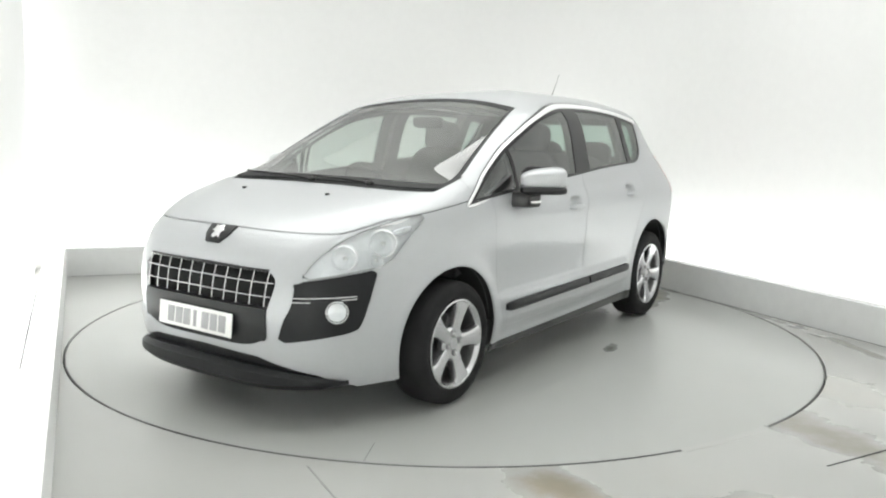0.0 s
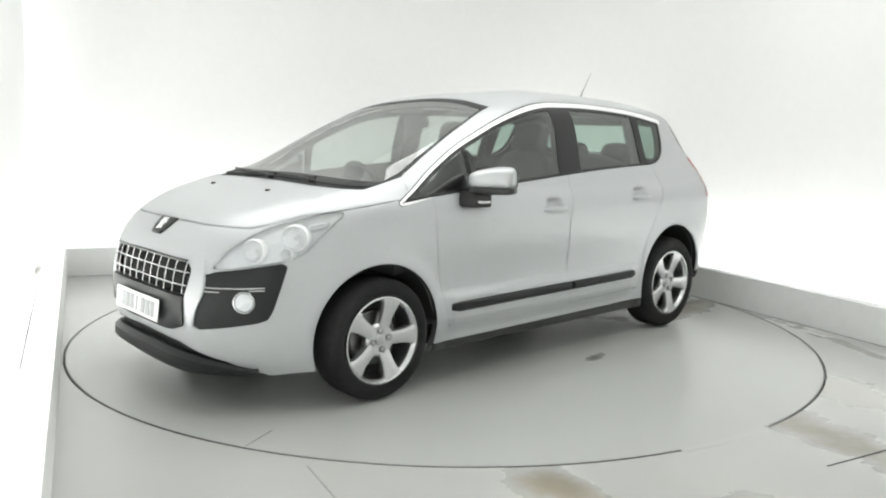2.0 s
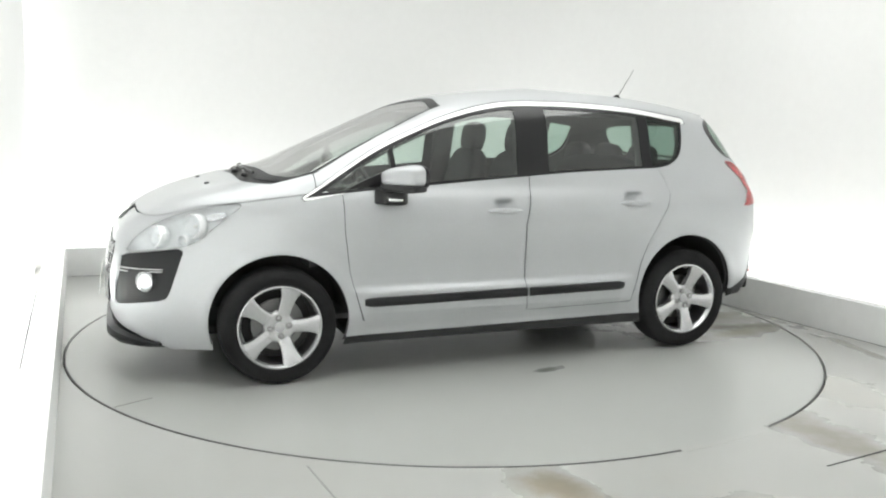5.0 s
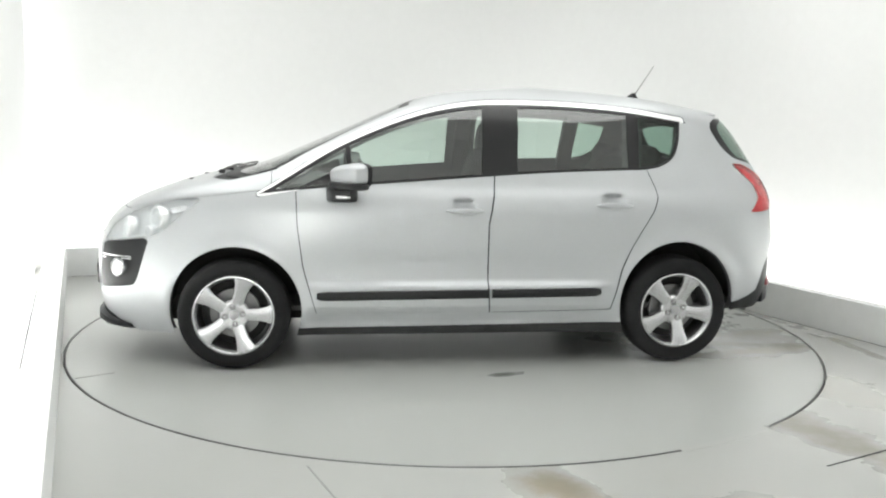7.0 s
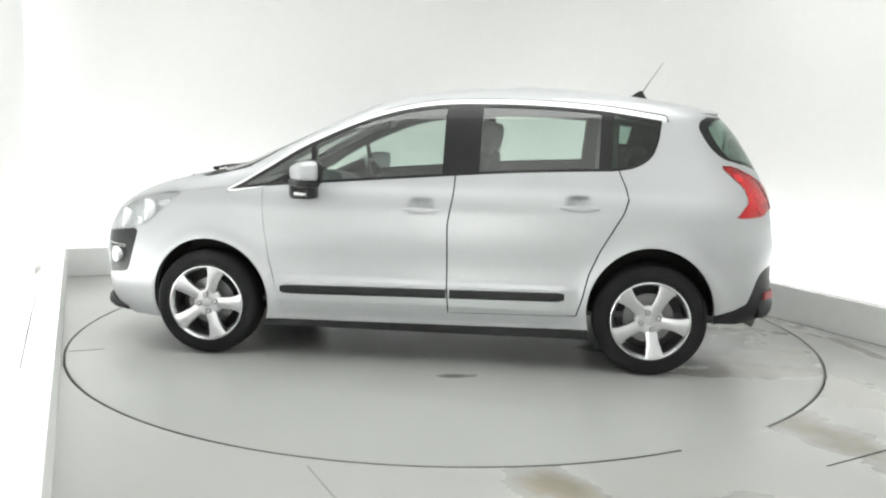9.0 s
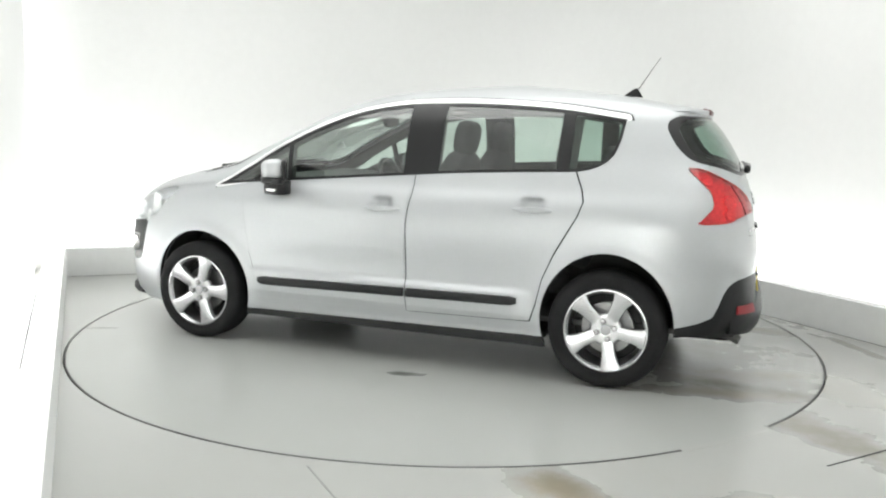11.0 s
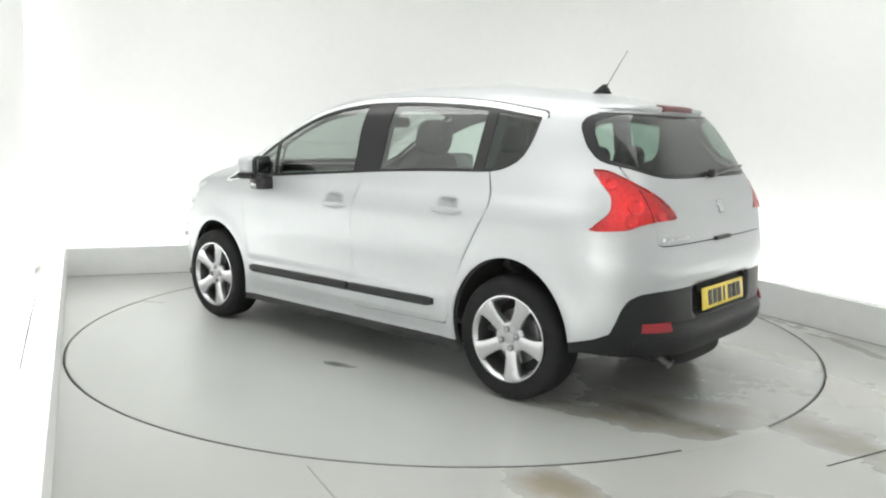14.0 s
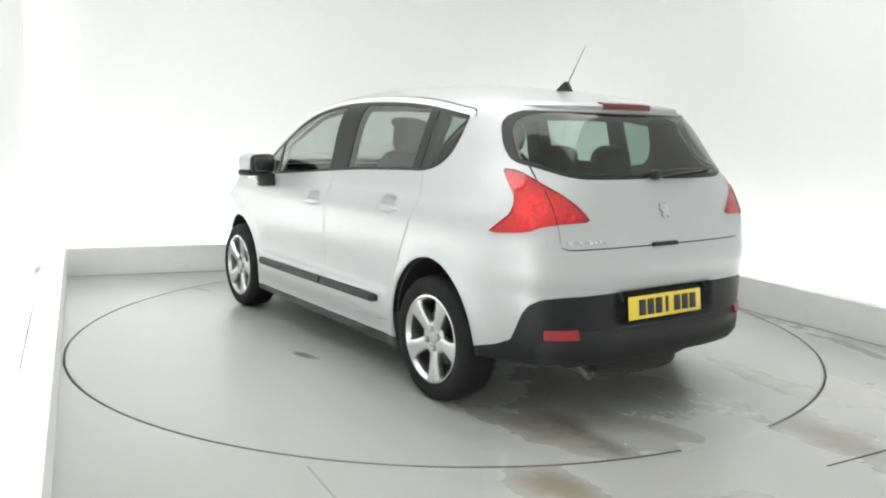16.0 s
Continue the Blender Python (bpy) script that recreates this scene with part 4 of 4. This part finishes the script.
def build_front(car):
    bumper = BODY["front_bumper"]
    # chrome lattice
    grille = part("grille", tube_bm([tuple(on_skin(.728, y=y, out=.0)[0]) for y in np.linspace(-.415, .415, 25)], .007), M_TRIM, bumper, "black grille with a chrome lattice")
    for z, half in ((.676, .452), (.616, .442)):
        part("grille_bar", tube_bm([tuple(on_skin(z, y=y, out=.004)[0]) for y in np.linspace(-half, half, 29)], .0030, seg=8), M_CHROME, grille, "chrome bar")
    for y in np.linspace(-.418, .418, 11):
        half = y * .985
        part("grille_bar", tube_bm([tuple(on_skin(z, y=y + (half - y) * (.72 - z) / .16, out=.0)[0]) for z in (.722, .68, .64, .60, .572)], .0027, seg=8), M_CHROME, grille, "chrome bar")
    # panel behind the plate
    rows = []
    for y in np.linspace(-.425, .425, 27):
        lo = .378 + .055 * (abs(y) / .425) ** 6
        rows.append([on_skin(z, y=y, out=o)[0] for z, o in ((.562, -.04), (.562, .004), (.52, .010), (.42, .012), (lo, .004), (lo, -.04))])
    part("plate_panel", ribbon_bm(rows), M_BLACK, bumper, "satin black panel behind the plate")
    # front plate's ink lightened to grey, to show the glare on it
    build_plate(car, Vector((2.19, 0, .468)), (1, 0, .10), M_WHITEP, mat("plate_glare_ink", (.33, .33, .34), .5))
    # spoiler lip under the bumper
    rows = []
    for y in np.linspace(-.70, .70, 49):
        k = 1 - (abs(y) / .70) ** 5
        lift = .022 * (abs(y) / .70) ** 2
        base, n = on_skin(.262, y=y)
        n = Vector((n.x, n.y, 0)).normalized()
        top = .224 + .063 * k
        rows.append([base + n * o + Vector((0, 0, z - .262)) for o, z in ((-.05, top), (.004 + .012 * k, top), (.004 + .040 * k, top - .02 * k - .002), (.026 * k + .004 + .016 * k, .226 - .011 * k + lift * .4), (.010, .196 - .016 * k + lift), (-.05, .192 - .022 * k))])
    part("bumper_lip", ribbon_bm(rows), M_BLACK, bumper, "black plastic bumper lip")
    # shield badge on the nose
    p, n = on_skin(.857, y=0, out=.001)
    up = Vector((-n.z, 0, n.x)).normalized()
    m = facing(p, n, up)
    badge = part("badge", placed(prism_bm([(-.090, .050), (.090, .050), (.080, -.012), (.046, -.060), (-.046, -.060), (-.080, -.012)], -.012, .006, "y", .003), m), M_TRIM, BODY["bonnet"], "dark shield badge with a chrome emblem")
    part("badge_emblem", placed(prism_bm([(-.036, -.042), (-.014, -.028), (.004, -.044), (.022, -.034), (.018, -.006), (.044, .004), (.030, .018), (.038, .038), (.008, .034), (-.020, .040), (-.020, .020), (-.040, .010), (-.024, -.006)], .005, .013, "y", .002), m), M_CHROME, badge)
    for side in (1, -1):
        # fog lamp
        p, n = on_skin(.556, y=.690 * side, out=-.010)
        n = Vector((n.x, n.y * .75, 0)).normalized()
        m = facing(p, n)
        ins = BODY["insert", side]
        fog = part("fog_lamp", placed(lathe_bm([(.042, -.02), (.045, .016), (.048, .021), (.051, .020), (.053, .010), (.053, -.02)], 36, "y"), m), M_CHROME, ins, "round fog lamp with a chrome ring")
        part("lamp_bowl", placed(lathe_bm([(.001, .004), (.02, .006), (.042, .014)], 30, "y"), m), M_HLBACK, fog)
        part("lamp_lens", placed(lathe_bm([(.001, .024), (.03, .022), (.044, .016)], 30, "y"), m), M_LENS, fog)
        for z, y0, y1 in ((.618, .545, .735), (.600, .540, .610), (.606, .70, .735)):
            pts = [tuple(on_skin(z + .012 * (y - .55), y=y * side, out=-.006)[0]) for y in np.linspace(y0, y1, 9)]
            part("chrome_line", tube_bm(pts, .0034, seg=8), M_CHROME, ins, "thin chrome line")
        # headlamp inside: two round reflectors and a side lamp
        hl = BODY["hl", side]
        for z, y, r in ((.795, .690, .060), (.850, .768, .066), (.772, .768, .032)):
            p, n = on_skin(z, y=y * side, out=-.030)
            n = Vector((n.x + .3, n.y * .6, n.z * .4)).normalized()
            m = facing(p, n)
            part("lamp_ring", placed(lathe_bm([(r * .72, .0), (r * .80, .02), (r * .92, .032), (r, .026), (r, -.02)], 32, "y"), m), M_HLBACK, hl, "bright lamp ring")
            part("lamp_bowl", placed(lathe_bm([(.001, -.012), (r * .35, -.004), (r * .74, .016)], 28, "y"), m), M_HLBACK, hl, "bright lamp bowl")
            part("bulb", placed(super_bm(.022, .03, .022, 2, 12, 8), m), M_WHITEP, hl)
        p, n = on_skin(.90, x=1.62, out=-.03)
        p.y *= side
        part("indicator", placed(super_bm(.12, .03, .04, 3), Matrix.Translation(p) @ pose(0, 0, 0, 0, 12, -18 * side)), M_REFL, hl, "indicator reflector")
        # washer jet
        p, n = on_skin(1.034, y=.30 * side, out=.002)
        part("washer_jet", placed(super_bm(.030, .020, .012, 2.5, 14, 8), Matrix.Translation(p)), M_TRIM, BODY["bonnet"], "small black washer jet")
    # wipers rest along the foot of the windscreen
    for y0, y1 in ((.36, -.24), (-.04, -.62)):
        blade = [on_skin(1.090 + .004 * k, y=y0 + (y1 - y0) * k, out=.010)[0] for k in np.linspace(0, 1, 15)]
        arm = [on_skin(1.077 + .010 * k, y=y0 + .05 + (y1 - y0) * .62 * k, out=.012 + .008 * math.sin(math.pi * k))[0] for k in np.linspace(0, 1, 11)]
        wp = part("wiper", tube_bm(arm, .010, .005), M_TRIM, car, "black windscreen wiper")
        part("wiper_blade", tube_bm(blade, .007, .006, 8), M_TRIM, wp)
        part("wiper_pivot", placed(super_bm(.04, .04, .025, 2.5), Matrix.Translation(arm[0])), M_TRIM, wp)


def build_plate(car, p, n, plate_material, ink):
    """registration plate with plain bars in place of its characters"""
    m = facing(p, n)
    flip = -1
    plate = part("number_plate", placed(box_bm(.52, .006, .111, (0, 0, 0), .0025), m), plate_material, car, "registration plate")
    x = -.192
    for k in range(7):
        if k == 4:
            x += .028
        w = .022 if k == 3 else .048
        part("plate_bar", placed(box_bm(w, .002, .076, (-(x + .024) * flip * -1, .0040, 0), .0005), m), ink, plate)
        x += .058 if k != 3 else .046
    return plate


def build_side(car, side):
    for door, x0, x1 in (("fd", .848, -.128), ("rd", -.150, -.800)):
        # rubbing strip
        rows = []
        for x in np.linspace(x0, x1, 36):
            z = .424 + (.848 - x) * .0115
            k = min(1, .66 + 10 * min(abs(x - .848), abs(x + .80)))
            p, n = on_skin(z, x=x)
            n = Vector((0, 1, 0))
            rows.append([p + Vector((0, o * k, dz * k)) for o, dz in ((-.02, -.026), (.012, -.026), (.024, -.014), (.026, .006), (.018, .022), (-.02, .026))])
        part("door_moulding", mirror_bm(ribbon_bm(rows), side), M_BLACK, BODY[door, side], "black rubbing strip")
    for door, (hx, hz) in zip(("fd", "rd"), HANDLES):
        rows = []
        for k in np.linspace(-1, 1, 17):
            x = hx + .118 * k
            p, n = on_skin(hz - .022, x=hx + .135)
            bow = .030 * (1 - abs(k) ** 2.6) - .003
            h = .017 * (1 - .75 * abs(k) ** 2.2)
            rows.append([Vector((x, p.y + o, hz - .022 + dz)) for o, dz in ((bow - .018, -h), (bow - .004, -h * .8), (bow, 0), (bow - .004, h * .8), (bow - .018, h))])
        part("door_handle", mirror_bm(ribbon_bm(rows), side), M_PAINT, BODY[door, side], "silver bar handle")

    # door mirror: a slanting housing, its outer end swept back
    def squeeze(p):
        k = p.y / .27 + .5
        f = max(0, p.x / .13 + .5)
        return Vector((p.x + .012 * (1 - k), p.y, p.z * (1 - (.42 if p.z > 0 else .10) * (1 - k) ** 2 - .18 * f ** 2) + .008 * k))
    m = pose(.668, 1.000, 1.108, 0, 0, 29)
    dm = part("door_mirror", mirror_bm(placed(super_bm(.130, .250, .135, 3.6, 40, 22, squeeze), m), side), M_PAINT, car, "silver door mirror on a black foot")
    trim = super_bm(.136, .256, .046, 4.2, 40, 12, lambda p: Vector((p.x + .012 * (.5 - p.y / .27), p.y, p.z)))
    part("mirror_trim", mirror_bm(placed(trim, pose(.668, 1.000, 1.052, 0, 0, 29)), side), M_TRIM, dm, "black lower mirror cover")
    bezel = super_bm(.032, .244, .131, 4.2, 32, 14)
    part("mirror_bezel", mirror_bm(placed(bezel, m @ pose(-.060, 0, .002)), side), M_TRIM, dm, "black mirror bezel")
    foot = [(.80, .875), (.62, .875), (.625, .95), (.66, .985), (.76, .965)]
    part("mirror_foot", mirror_bm(prism_bm([(x, y) for x, y in foot], .957, 1.045, "z", .014), side), M_TRIM, dm, "black mirror foot")
    part("side_repeater", mirror_bm(placed(super_bm(.085, .02, .022, 3, 20, 8), pose(.705, .972, .988, 0, 0, -15)), side), M_REFL, dm, "bright side repeater")
    part("mirror_glass", mirror_bm(placed(super_bm(.006, .205, .102, 4.5, 24, 10), m @ pose(-.0755, 0, .003)), side), M_DIM_MIRROR, dm, "mirror glass darkened to read as a dark reflection")
    part("mirror_sail", mirror_bm(prism_bm([(.96, 1.025), (.70, 1.045), (.72, 1.13), (.80, 1.10)], .800, .835, "y", .004), side), M_TRIM, dm, "black mirror mount")


def build_rear(car):
    gate = BODY["tailgate"]
    # roof spoiler over the rear window, running out into the corners
    rows = []

    def trail(y):
        k = abs(y) / .575
        p, n = on_skin(1.487, y=y, end=-1)
        return p + Vector((-.055 * (1 - k ** 3), 0, .006 * (1 - k ** 2)))
    for y in np.linspace(-.572, .572, 41):
        k = abs(y) / .575
        e = 1 - k ** 4
        t = trail(y)
        root, n0 = on_skin(1.535 - .012 * k, y=y, end=-1)
        low, n1 = on_skin(1.462, y=y, end=-1)
        mid = root.lerp(t, .5) + Vector((0, 0, .007 * e))
        rows.append([root - n0 * .012, root + n0 * .001, mid, t + Vector((.008, 0, .008 * e + .002)), t, t + Vector((.010, 0, -.016 * e - .002)), low + n1 * .004, low - n1 * .012])
    sp = part("spoiler", ribbon_bm(rows), M_PAINT, gate, "silver roof spoiler")
    rows = []
    for y in np.linspace(-.165, .165, 13):
        t = trail(y)
        rows.append([t + Vector(o) for o in ((.040, 0, .022), (.000, 0, .014), (-.006, 0, .004), (-.004, 0, -.014), (.04, 0, -.018))])
    part("brake_light", ribbon_bm(rows), M_DRED, sp, "dark red high brake light")
    # emblem, script bars, release
    p, n = on_skin(1.0, y=-.01, end=-1, out=.001)
    m = facing(p, n)
    part("badge_emblem", placed(prism_bm([(-.030, -.038), (-.010, -.026), (.004, -.040), (.018, -.030), (.014, -.006), (.036, .004), (.024, .016), (.030, .034), (.006, .030), (-.018, .038), (-.018, .018), (-.034, .010), (-.020, -.006)], -.003, .008, "y", .003), m), M_ALLOY, gate, "chrome emblem")
    x = .60
    for w in (.022, .016, .02, .014, .022, .018, .02, .016):
        p, n = on_skin(.872, y=x, end=-1, out=.001)
        part("script_bar", placed(box_bm(w, .004, .016, (0, 0, 0), .001), facing(p, n)), M_ALLOY, gate, "small chrome script bar")
        x -= w + .010
    rows = []
    for y in np.linspace(-.085, .085, 9):
        p, n = on_skin(.842, y=y, end=-1)
        rows.append([p + Vector(o) for o in ((.01, 0, .012), (-.014, 0, .010), (-.018, 0, -.008), (.01, 0, -.014))])
    part("release_handle", ribbon_bm(rows), M_TRIM, gate, "black tailgate release")
    # rear wiper
    arm = [on_skin(1.160 + .02 * k, y=.02 - .36 * k, end=-1, out=.024 + .012 * math.sin(math.pi * k))[0] for k in np.linspace(0, 1, 11)]
    wp = part("rear_wiper", tube_bm(arm, .017, .009), M_TRIM, gate, "black rear wiper")
    part("wiper_blade", tube_bm([on_skin(1.168 + .022 * k, y=-.08 - .36 * k, end=-1, out=.016)[0] for k in np.linspace(0, 1, 9)], .009, .007), M_TRIM, wp)
    part("wiper_pivot", placed(super_bm(.04, .07, .05, 2.5), Matrix.Translation(arm[0])), M_TRIM, wp)
    # bumper ledge with the plate
    bumper = BODY["rear_bumper"]
    rows = []
    for y in np.linspace(-.72, .72, 41):
        k = 1 - (abs(y) / .72) ** 4
        p, n = on_skin(.395, y=y, end=-1)
        n = Vector((n.x, n.y, 0)).normalized()
        rows.append([p + n * o + Vector((0, 0, z - .395)) for o, z in ((-.05, .46), (.002, .462), (.022 * k + .002, .440), (.034 * k + .002, .40), (.022 * k + .002, .345), (-.005, .302 + .03 * (1 - k)), (-.05, .302 + .03 * (1 - k)))])
    part("bumper_ledge", ribbon_bm(rows), M_BLACK, bumper, "black plastic bumper ledge")
    build_plate(car, Vector((-2.030, 0, .549)), (-1, 0, .12), M_YELLOWP, M_INK)
    for side in (1, -1):
        rows = []
        for y in np.linspace(.560, .700, 13):
            p, n = on_skin(.462, y=y, end=-1)
            n = Vector((n.x, n.y, 0)).normalized()
            k = 1 - (abs(y) / .745) ** 4
            rows.append([p + n * o + Vector((0, 0, z - .462)) for o, z in ((-.01, .482), (.003 + .010 * k, .480), (.004 + .030 * k, .438), (-.01, .436))])
        part("fog_reflector", mirror_bm(ribbon_bm(rows), side), M_REFLEX, bumper, "red bumper reflector")
        # light modules behind the red lens
        for z, y, r in ((1.135, .722, .030), (1.03, .70, .040), (.965, .745, .032), (.985, .58, .028)):
            p, n = on_skin(z, y=y, end=-1, out=-.018)
            part("lamp_ring", mirror_bm(placed(lathe_bm([(.001, -.002), (r * .6, .0), (r * .92, .012), (r, .012), (r, -.004)], 22, "y"), facing(p, n)), side), M_LAMPBACK, BODY["tl", side], "lamp ring under the lens")
        # seam across the tail lamp
        pts = [tuple(on_skin(z, y=(.652 + .05 * (z - .95)), end=-1, out=.007)[0]) for z in np.linspace(.955, 1.10, 9)]
        part("lamp_seam", mirror_bm(tube_bm(pts, .0028, seg=6), side), M_DRED, BODY["tl", side])
    # aerial
    p, n = on_skin(1.592, y=.01, end=-1)
    foot = part("aerial", prism_bm([(-1.312, 1.580), (-1.190, 1.585), (-1.225, 1.612), (-1.258, 1.634), (-1.274, 1.636), (-1.292, 1.610)], -.012, .012, "y", .005), M_TRIM, car, "black roof aerial")
    part("aerial_whip", tube_bm([(-1.262, 0, 1.600), (-1.30, 0, 1.660), (-1.335, 0, 1.715), (-1.40, 0, 1.815)], .0032, .0014, 8), M_TRIM, foot)


def seat(car, x, y, width, label, tall=1.0):
    s = new("seat")
    s.parent = car
    s["label"] = label
    s.matrix_local = pose(x, y, 0)
    part("cushion", placed(super_bm(.54, width, .18, 4), pose(.12, 0, .52, 0, -6, 0)), M_SEAT, s)
    part("backrest", placed(super_bm(.17, width, .66 * tall, 4, 28, 18, lambda p: Vector((p.x, p.y * (1 - .10 * max(0, p.z) / .33), p.z))), pose(-.24, 0, .55 + .33 * tall, 0, -14, 0)), M_SEAT, s)
    return s


def headrest(s, y, x, z):
    part("headrest", placed(super_bm(.12, .27, .21, 3.2, 24, 14), pose(x, y, z, 0, -10, 0)), M_SEAT, s)
    for k in (-.06, .06):
        part("headrest_post", tube_bm([(x + .02, y + k, z - .20), (x, y + k, z - .05)], .007), M_CHROME, s)


def build_interior(car):
    for y in (.37, -.37):
        s = seat(car, .02, y, .50, "dark fabric front seat", 1.05)
        headrest(s, 0, -.335, 1.315)
    s = seat(car, -.88, 0, 1.34, "dark fabric rear bench seat", 1.0)
    for y in (-.42, 0, .42):
        headrest(s, y, -.33, 1.185)
    rows = []
    for y in np.linspace(-.74, .74, 25):
        hump = .035 * math.exp(-((y + .37) / .17) ** 2)
        rows.append([Vector(q) for q in ((1.12, y, 1.035), (.92, y, 1.040 + hump * .5), (.76, y, 1.010 + hump), (.66, y, .95), (.70, y, .70), (1.12, y, .60))])
    part("dashboard", ribbon_bm(rows), M_INNER, car, "dark grey dashboard")
    part("centre_console", box_bm(.75, .26, .36, (.36, 0, .60), .03), M_INNER, car, "dark centre console")
    ring = []
    bm = bmesh.new()
    for i in range(36):
        t = 2 * math.pi * i / 36
        c = Vector((0, .185 * math.cos(t), .185 * math.sin(t)))
        ring.append([bm.verts.new(c * (1 + .016 / .185 * math.cos(u)) + Vector((.016 * math.sin(u), 0, 0))) for u in (k * math.pi / 4 for k in range(8))])
    for i in range(36):
        a, b = ring[i], ring[(i + 1) % 36]
        for k in range(8):
            bm.faces.new((a[k], a[(k + 1) % 8], b[(k + 1) % 8], b[k]))
    m = pose(.50, -.37, .965, 0, 24, 0)
    sw = part("steering_wheel", placed(bm, m), M_TRIM, car, "black steering wheel")
    part("wheel_hub", placed(super_bm(.06, .17, .14, 3), m), M_TRIM, sw)
    for t in (0, 180, 270):
        part("wheel_spoke", placed(placed(box_bm(.02, .13, .035, (0, .11, 0), .006), pose(0, 0, 0, t, 0, 0)), m), M_TRIM, sw)
    part("steering_column", tube_bm([(.53, -.37, .95), (.75, -.37, .86)], .05), M_TRIM, sw)
    part("interior_mirror", placed(super_bm(.035, .24, .075, 3.5), pose(.36, 0, 1.405, 0, 8, 0)), M_TRIM, car, "black interior mirror")
    for y in (.37, -.37):
        part("sun_visor", placed(super_bm(.16, .44, .02, 4), pose(.20, y, 1.500, 0, -18, 0)), M_LINING, car, "pale sun visor")
    part("cabin_floor", box_bm(2.9, 1.56, .03, (-.35, 0, .33), .005), M_INNER, car, "dark carpet")
    part("parcel_shelf", box_bm(.46, 1.30, .02, (-1.58, 0, 1.06), .006), M_INNER, car, "dark parcel shelf")
    for side in (1, -1):
        for x, lean in ((-.19, -.02), (-1.0, -.03)):
            rows = []
            for z in np.linspace(1.07, 1.50, 9):
                p, n = on_skin(z, x=x + lean * (z - 1.07) / .43, out=-.045)
                rows.append([p + Vector(o) for o in ((.06, 0, 0), (-.06, 0, 0), (-.05, -.035, 0), (.05, -.035, 0))])
            part("pillar_cover", mirror_bm(ribbon_bm(rows), side), M_INNER, car, "grey pillar cover")


build_underside(car)
build_front(car)
for sd in (1, -1):
    build_side(car, sd)
build_rear(car)
build_interior(car)


# ---------------------------------------------------------------- floor details
def floor_strip(name, a, b, width, material, label, z=.0025):
    a, b = Vector((*a, 0)), Vector((*b, 0))
    d = (b - a).normalized()
    n = Vector((-d.y, d.x, 0)) * width / 2
    ob = part(name, prism_bm([tuple((a - n).xy), tuple((b - n).xy), tuple((b + n).xy), tuple((a + n).xy)], -.01, z), material, None, smooth=False)
    return tagged(ob, label, "floor joint", kind="structure")


floor_strip("floor_joint_1", (1.62, -2.333), (3.3, -1.40), .006, M_GAP, "thin dark joint in the concrete floor")
floor_strip("floor_joint_2", (-.545, -2.455), (-.36, -2.80), .007, mat("worn_joint", (.30, .30, .29), .6), "thin worn joint in the concrete floor")


def build_filler():
    """a pale filler strip over part of the turntable's rim gap"""
    pts = []
    for r in (2.412, 2.452):
        arc = [(r * math.cos(radians(t)), r * math.sin(radians(t))) for t in np.linspace(-64.5, -50.5, 18)]
        pts += arc if r < 2.42 else arc[::-1]
    ob = part("rim_filler", prism_bm(pts, .0002, .0012), M_FLOOR, None, smooth=False)
    tagged(ob, "thin pale grey filler strip over the turntable rim", "filler strip", kind="structure")


build_filler()

LB, LC = Vector((-3.37, 1.51, 0)), Vector((1.15, 3.17, 0))
LDR = Vector((.452, -.892, 0)).normalized()
LDL = Vector((.41, -.912, 0)).normalized()
M_JOINT = mat("shadow_joint", (.10, .10, .10), .8)
floor_strip("floor_joint_3", tuple((LB + (LC - LB).normalized() * .05 - NB * .006).xy), tuple((LC - NB * .006).xy), .008, M_JOINT, "dark joint along the foot of the low wall", .002)
floor_strip("floor_joint_4", tuple((LC - Vector((-LDR.y, LDR.x, 0)) * .006).xy), tuple((LC + LDR * 8 - Vector((-LDR.y, LDR.x, 0)) * .006).xy), .008, M_JOINT, "dark joint along the foot of the low wall", .002)
# grey strip stands in for the shadow line at the board's outer top edge
top = part("board_edge_shade", box_bm(2.35, .006, .004, (0, 0, 0)), mat("board_shade_grey", (.12, .12, .12), .8), None, smooth=False)
top.matrix_world = Matrix.Translation((-2.375, -1.03, .2705)) @ pose(0, 0, 0, 0, 0, math.degrees(math.atan2(-2.235, 1.02)))
tagged(top, "thin grey strip drawn as the shadow line along the white board edge", "joint", kind="structure")


# ---------------------------------------------------------------- movement
HEADING = [(0, 235.3), (.5, 232.75), (1, 229.45), (1.5, 226.0), (2, 222.5), (3, 215.5), (4, 208.6), (5, 201.7), (6, 194.75), (7, 187.9), (8, 180.95), (9, 173.9),
           (10, 166.9), (11, 160.0), (12, 153.05), (13, 146.1), (14, 139.2), (15, 132.2), (16, 125.15)]
OFFSET = (-.0195, -.1045)                                 # the turntable's centre in the car's own space


def motions():
    rows, deck = [], []
    for t, deg in HEADING:
        a = radians(deg)
        x = -(math.cos(a) * OFFSET[0] - math.sin(a) * OFFSET[1])
        y = -(math.sin(a) * OFFSET[0] + math.cos(a) * OFFSET[1])
        rows.append((t, pose(x, y, .0005, 0, 0, deg)))
        deck.append((t, pose(0, 0, 0, 0, 0, deg)))
    walk(car, rows)
    walk(turntable, deck)


motions()
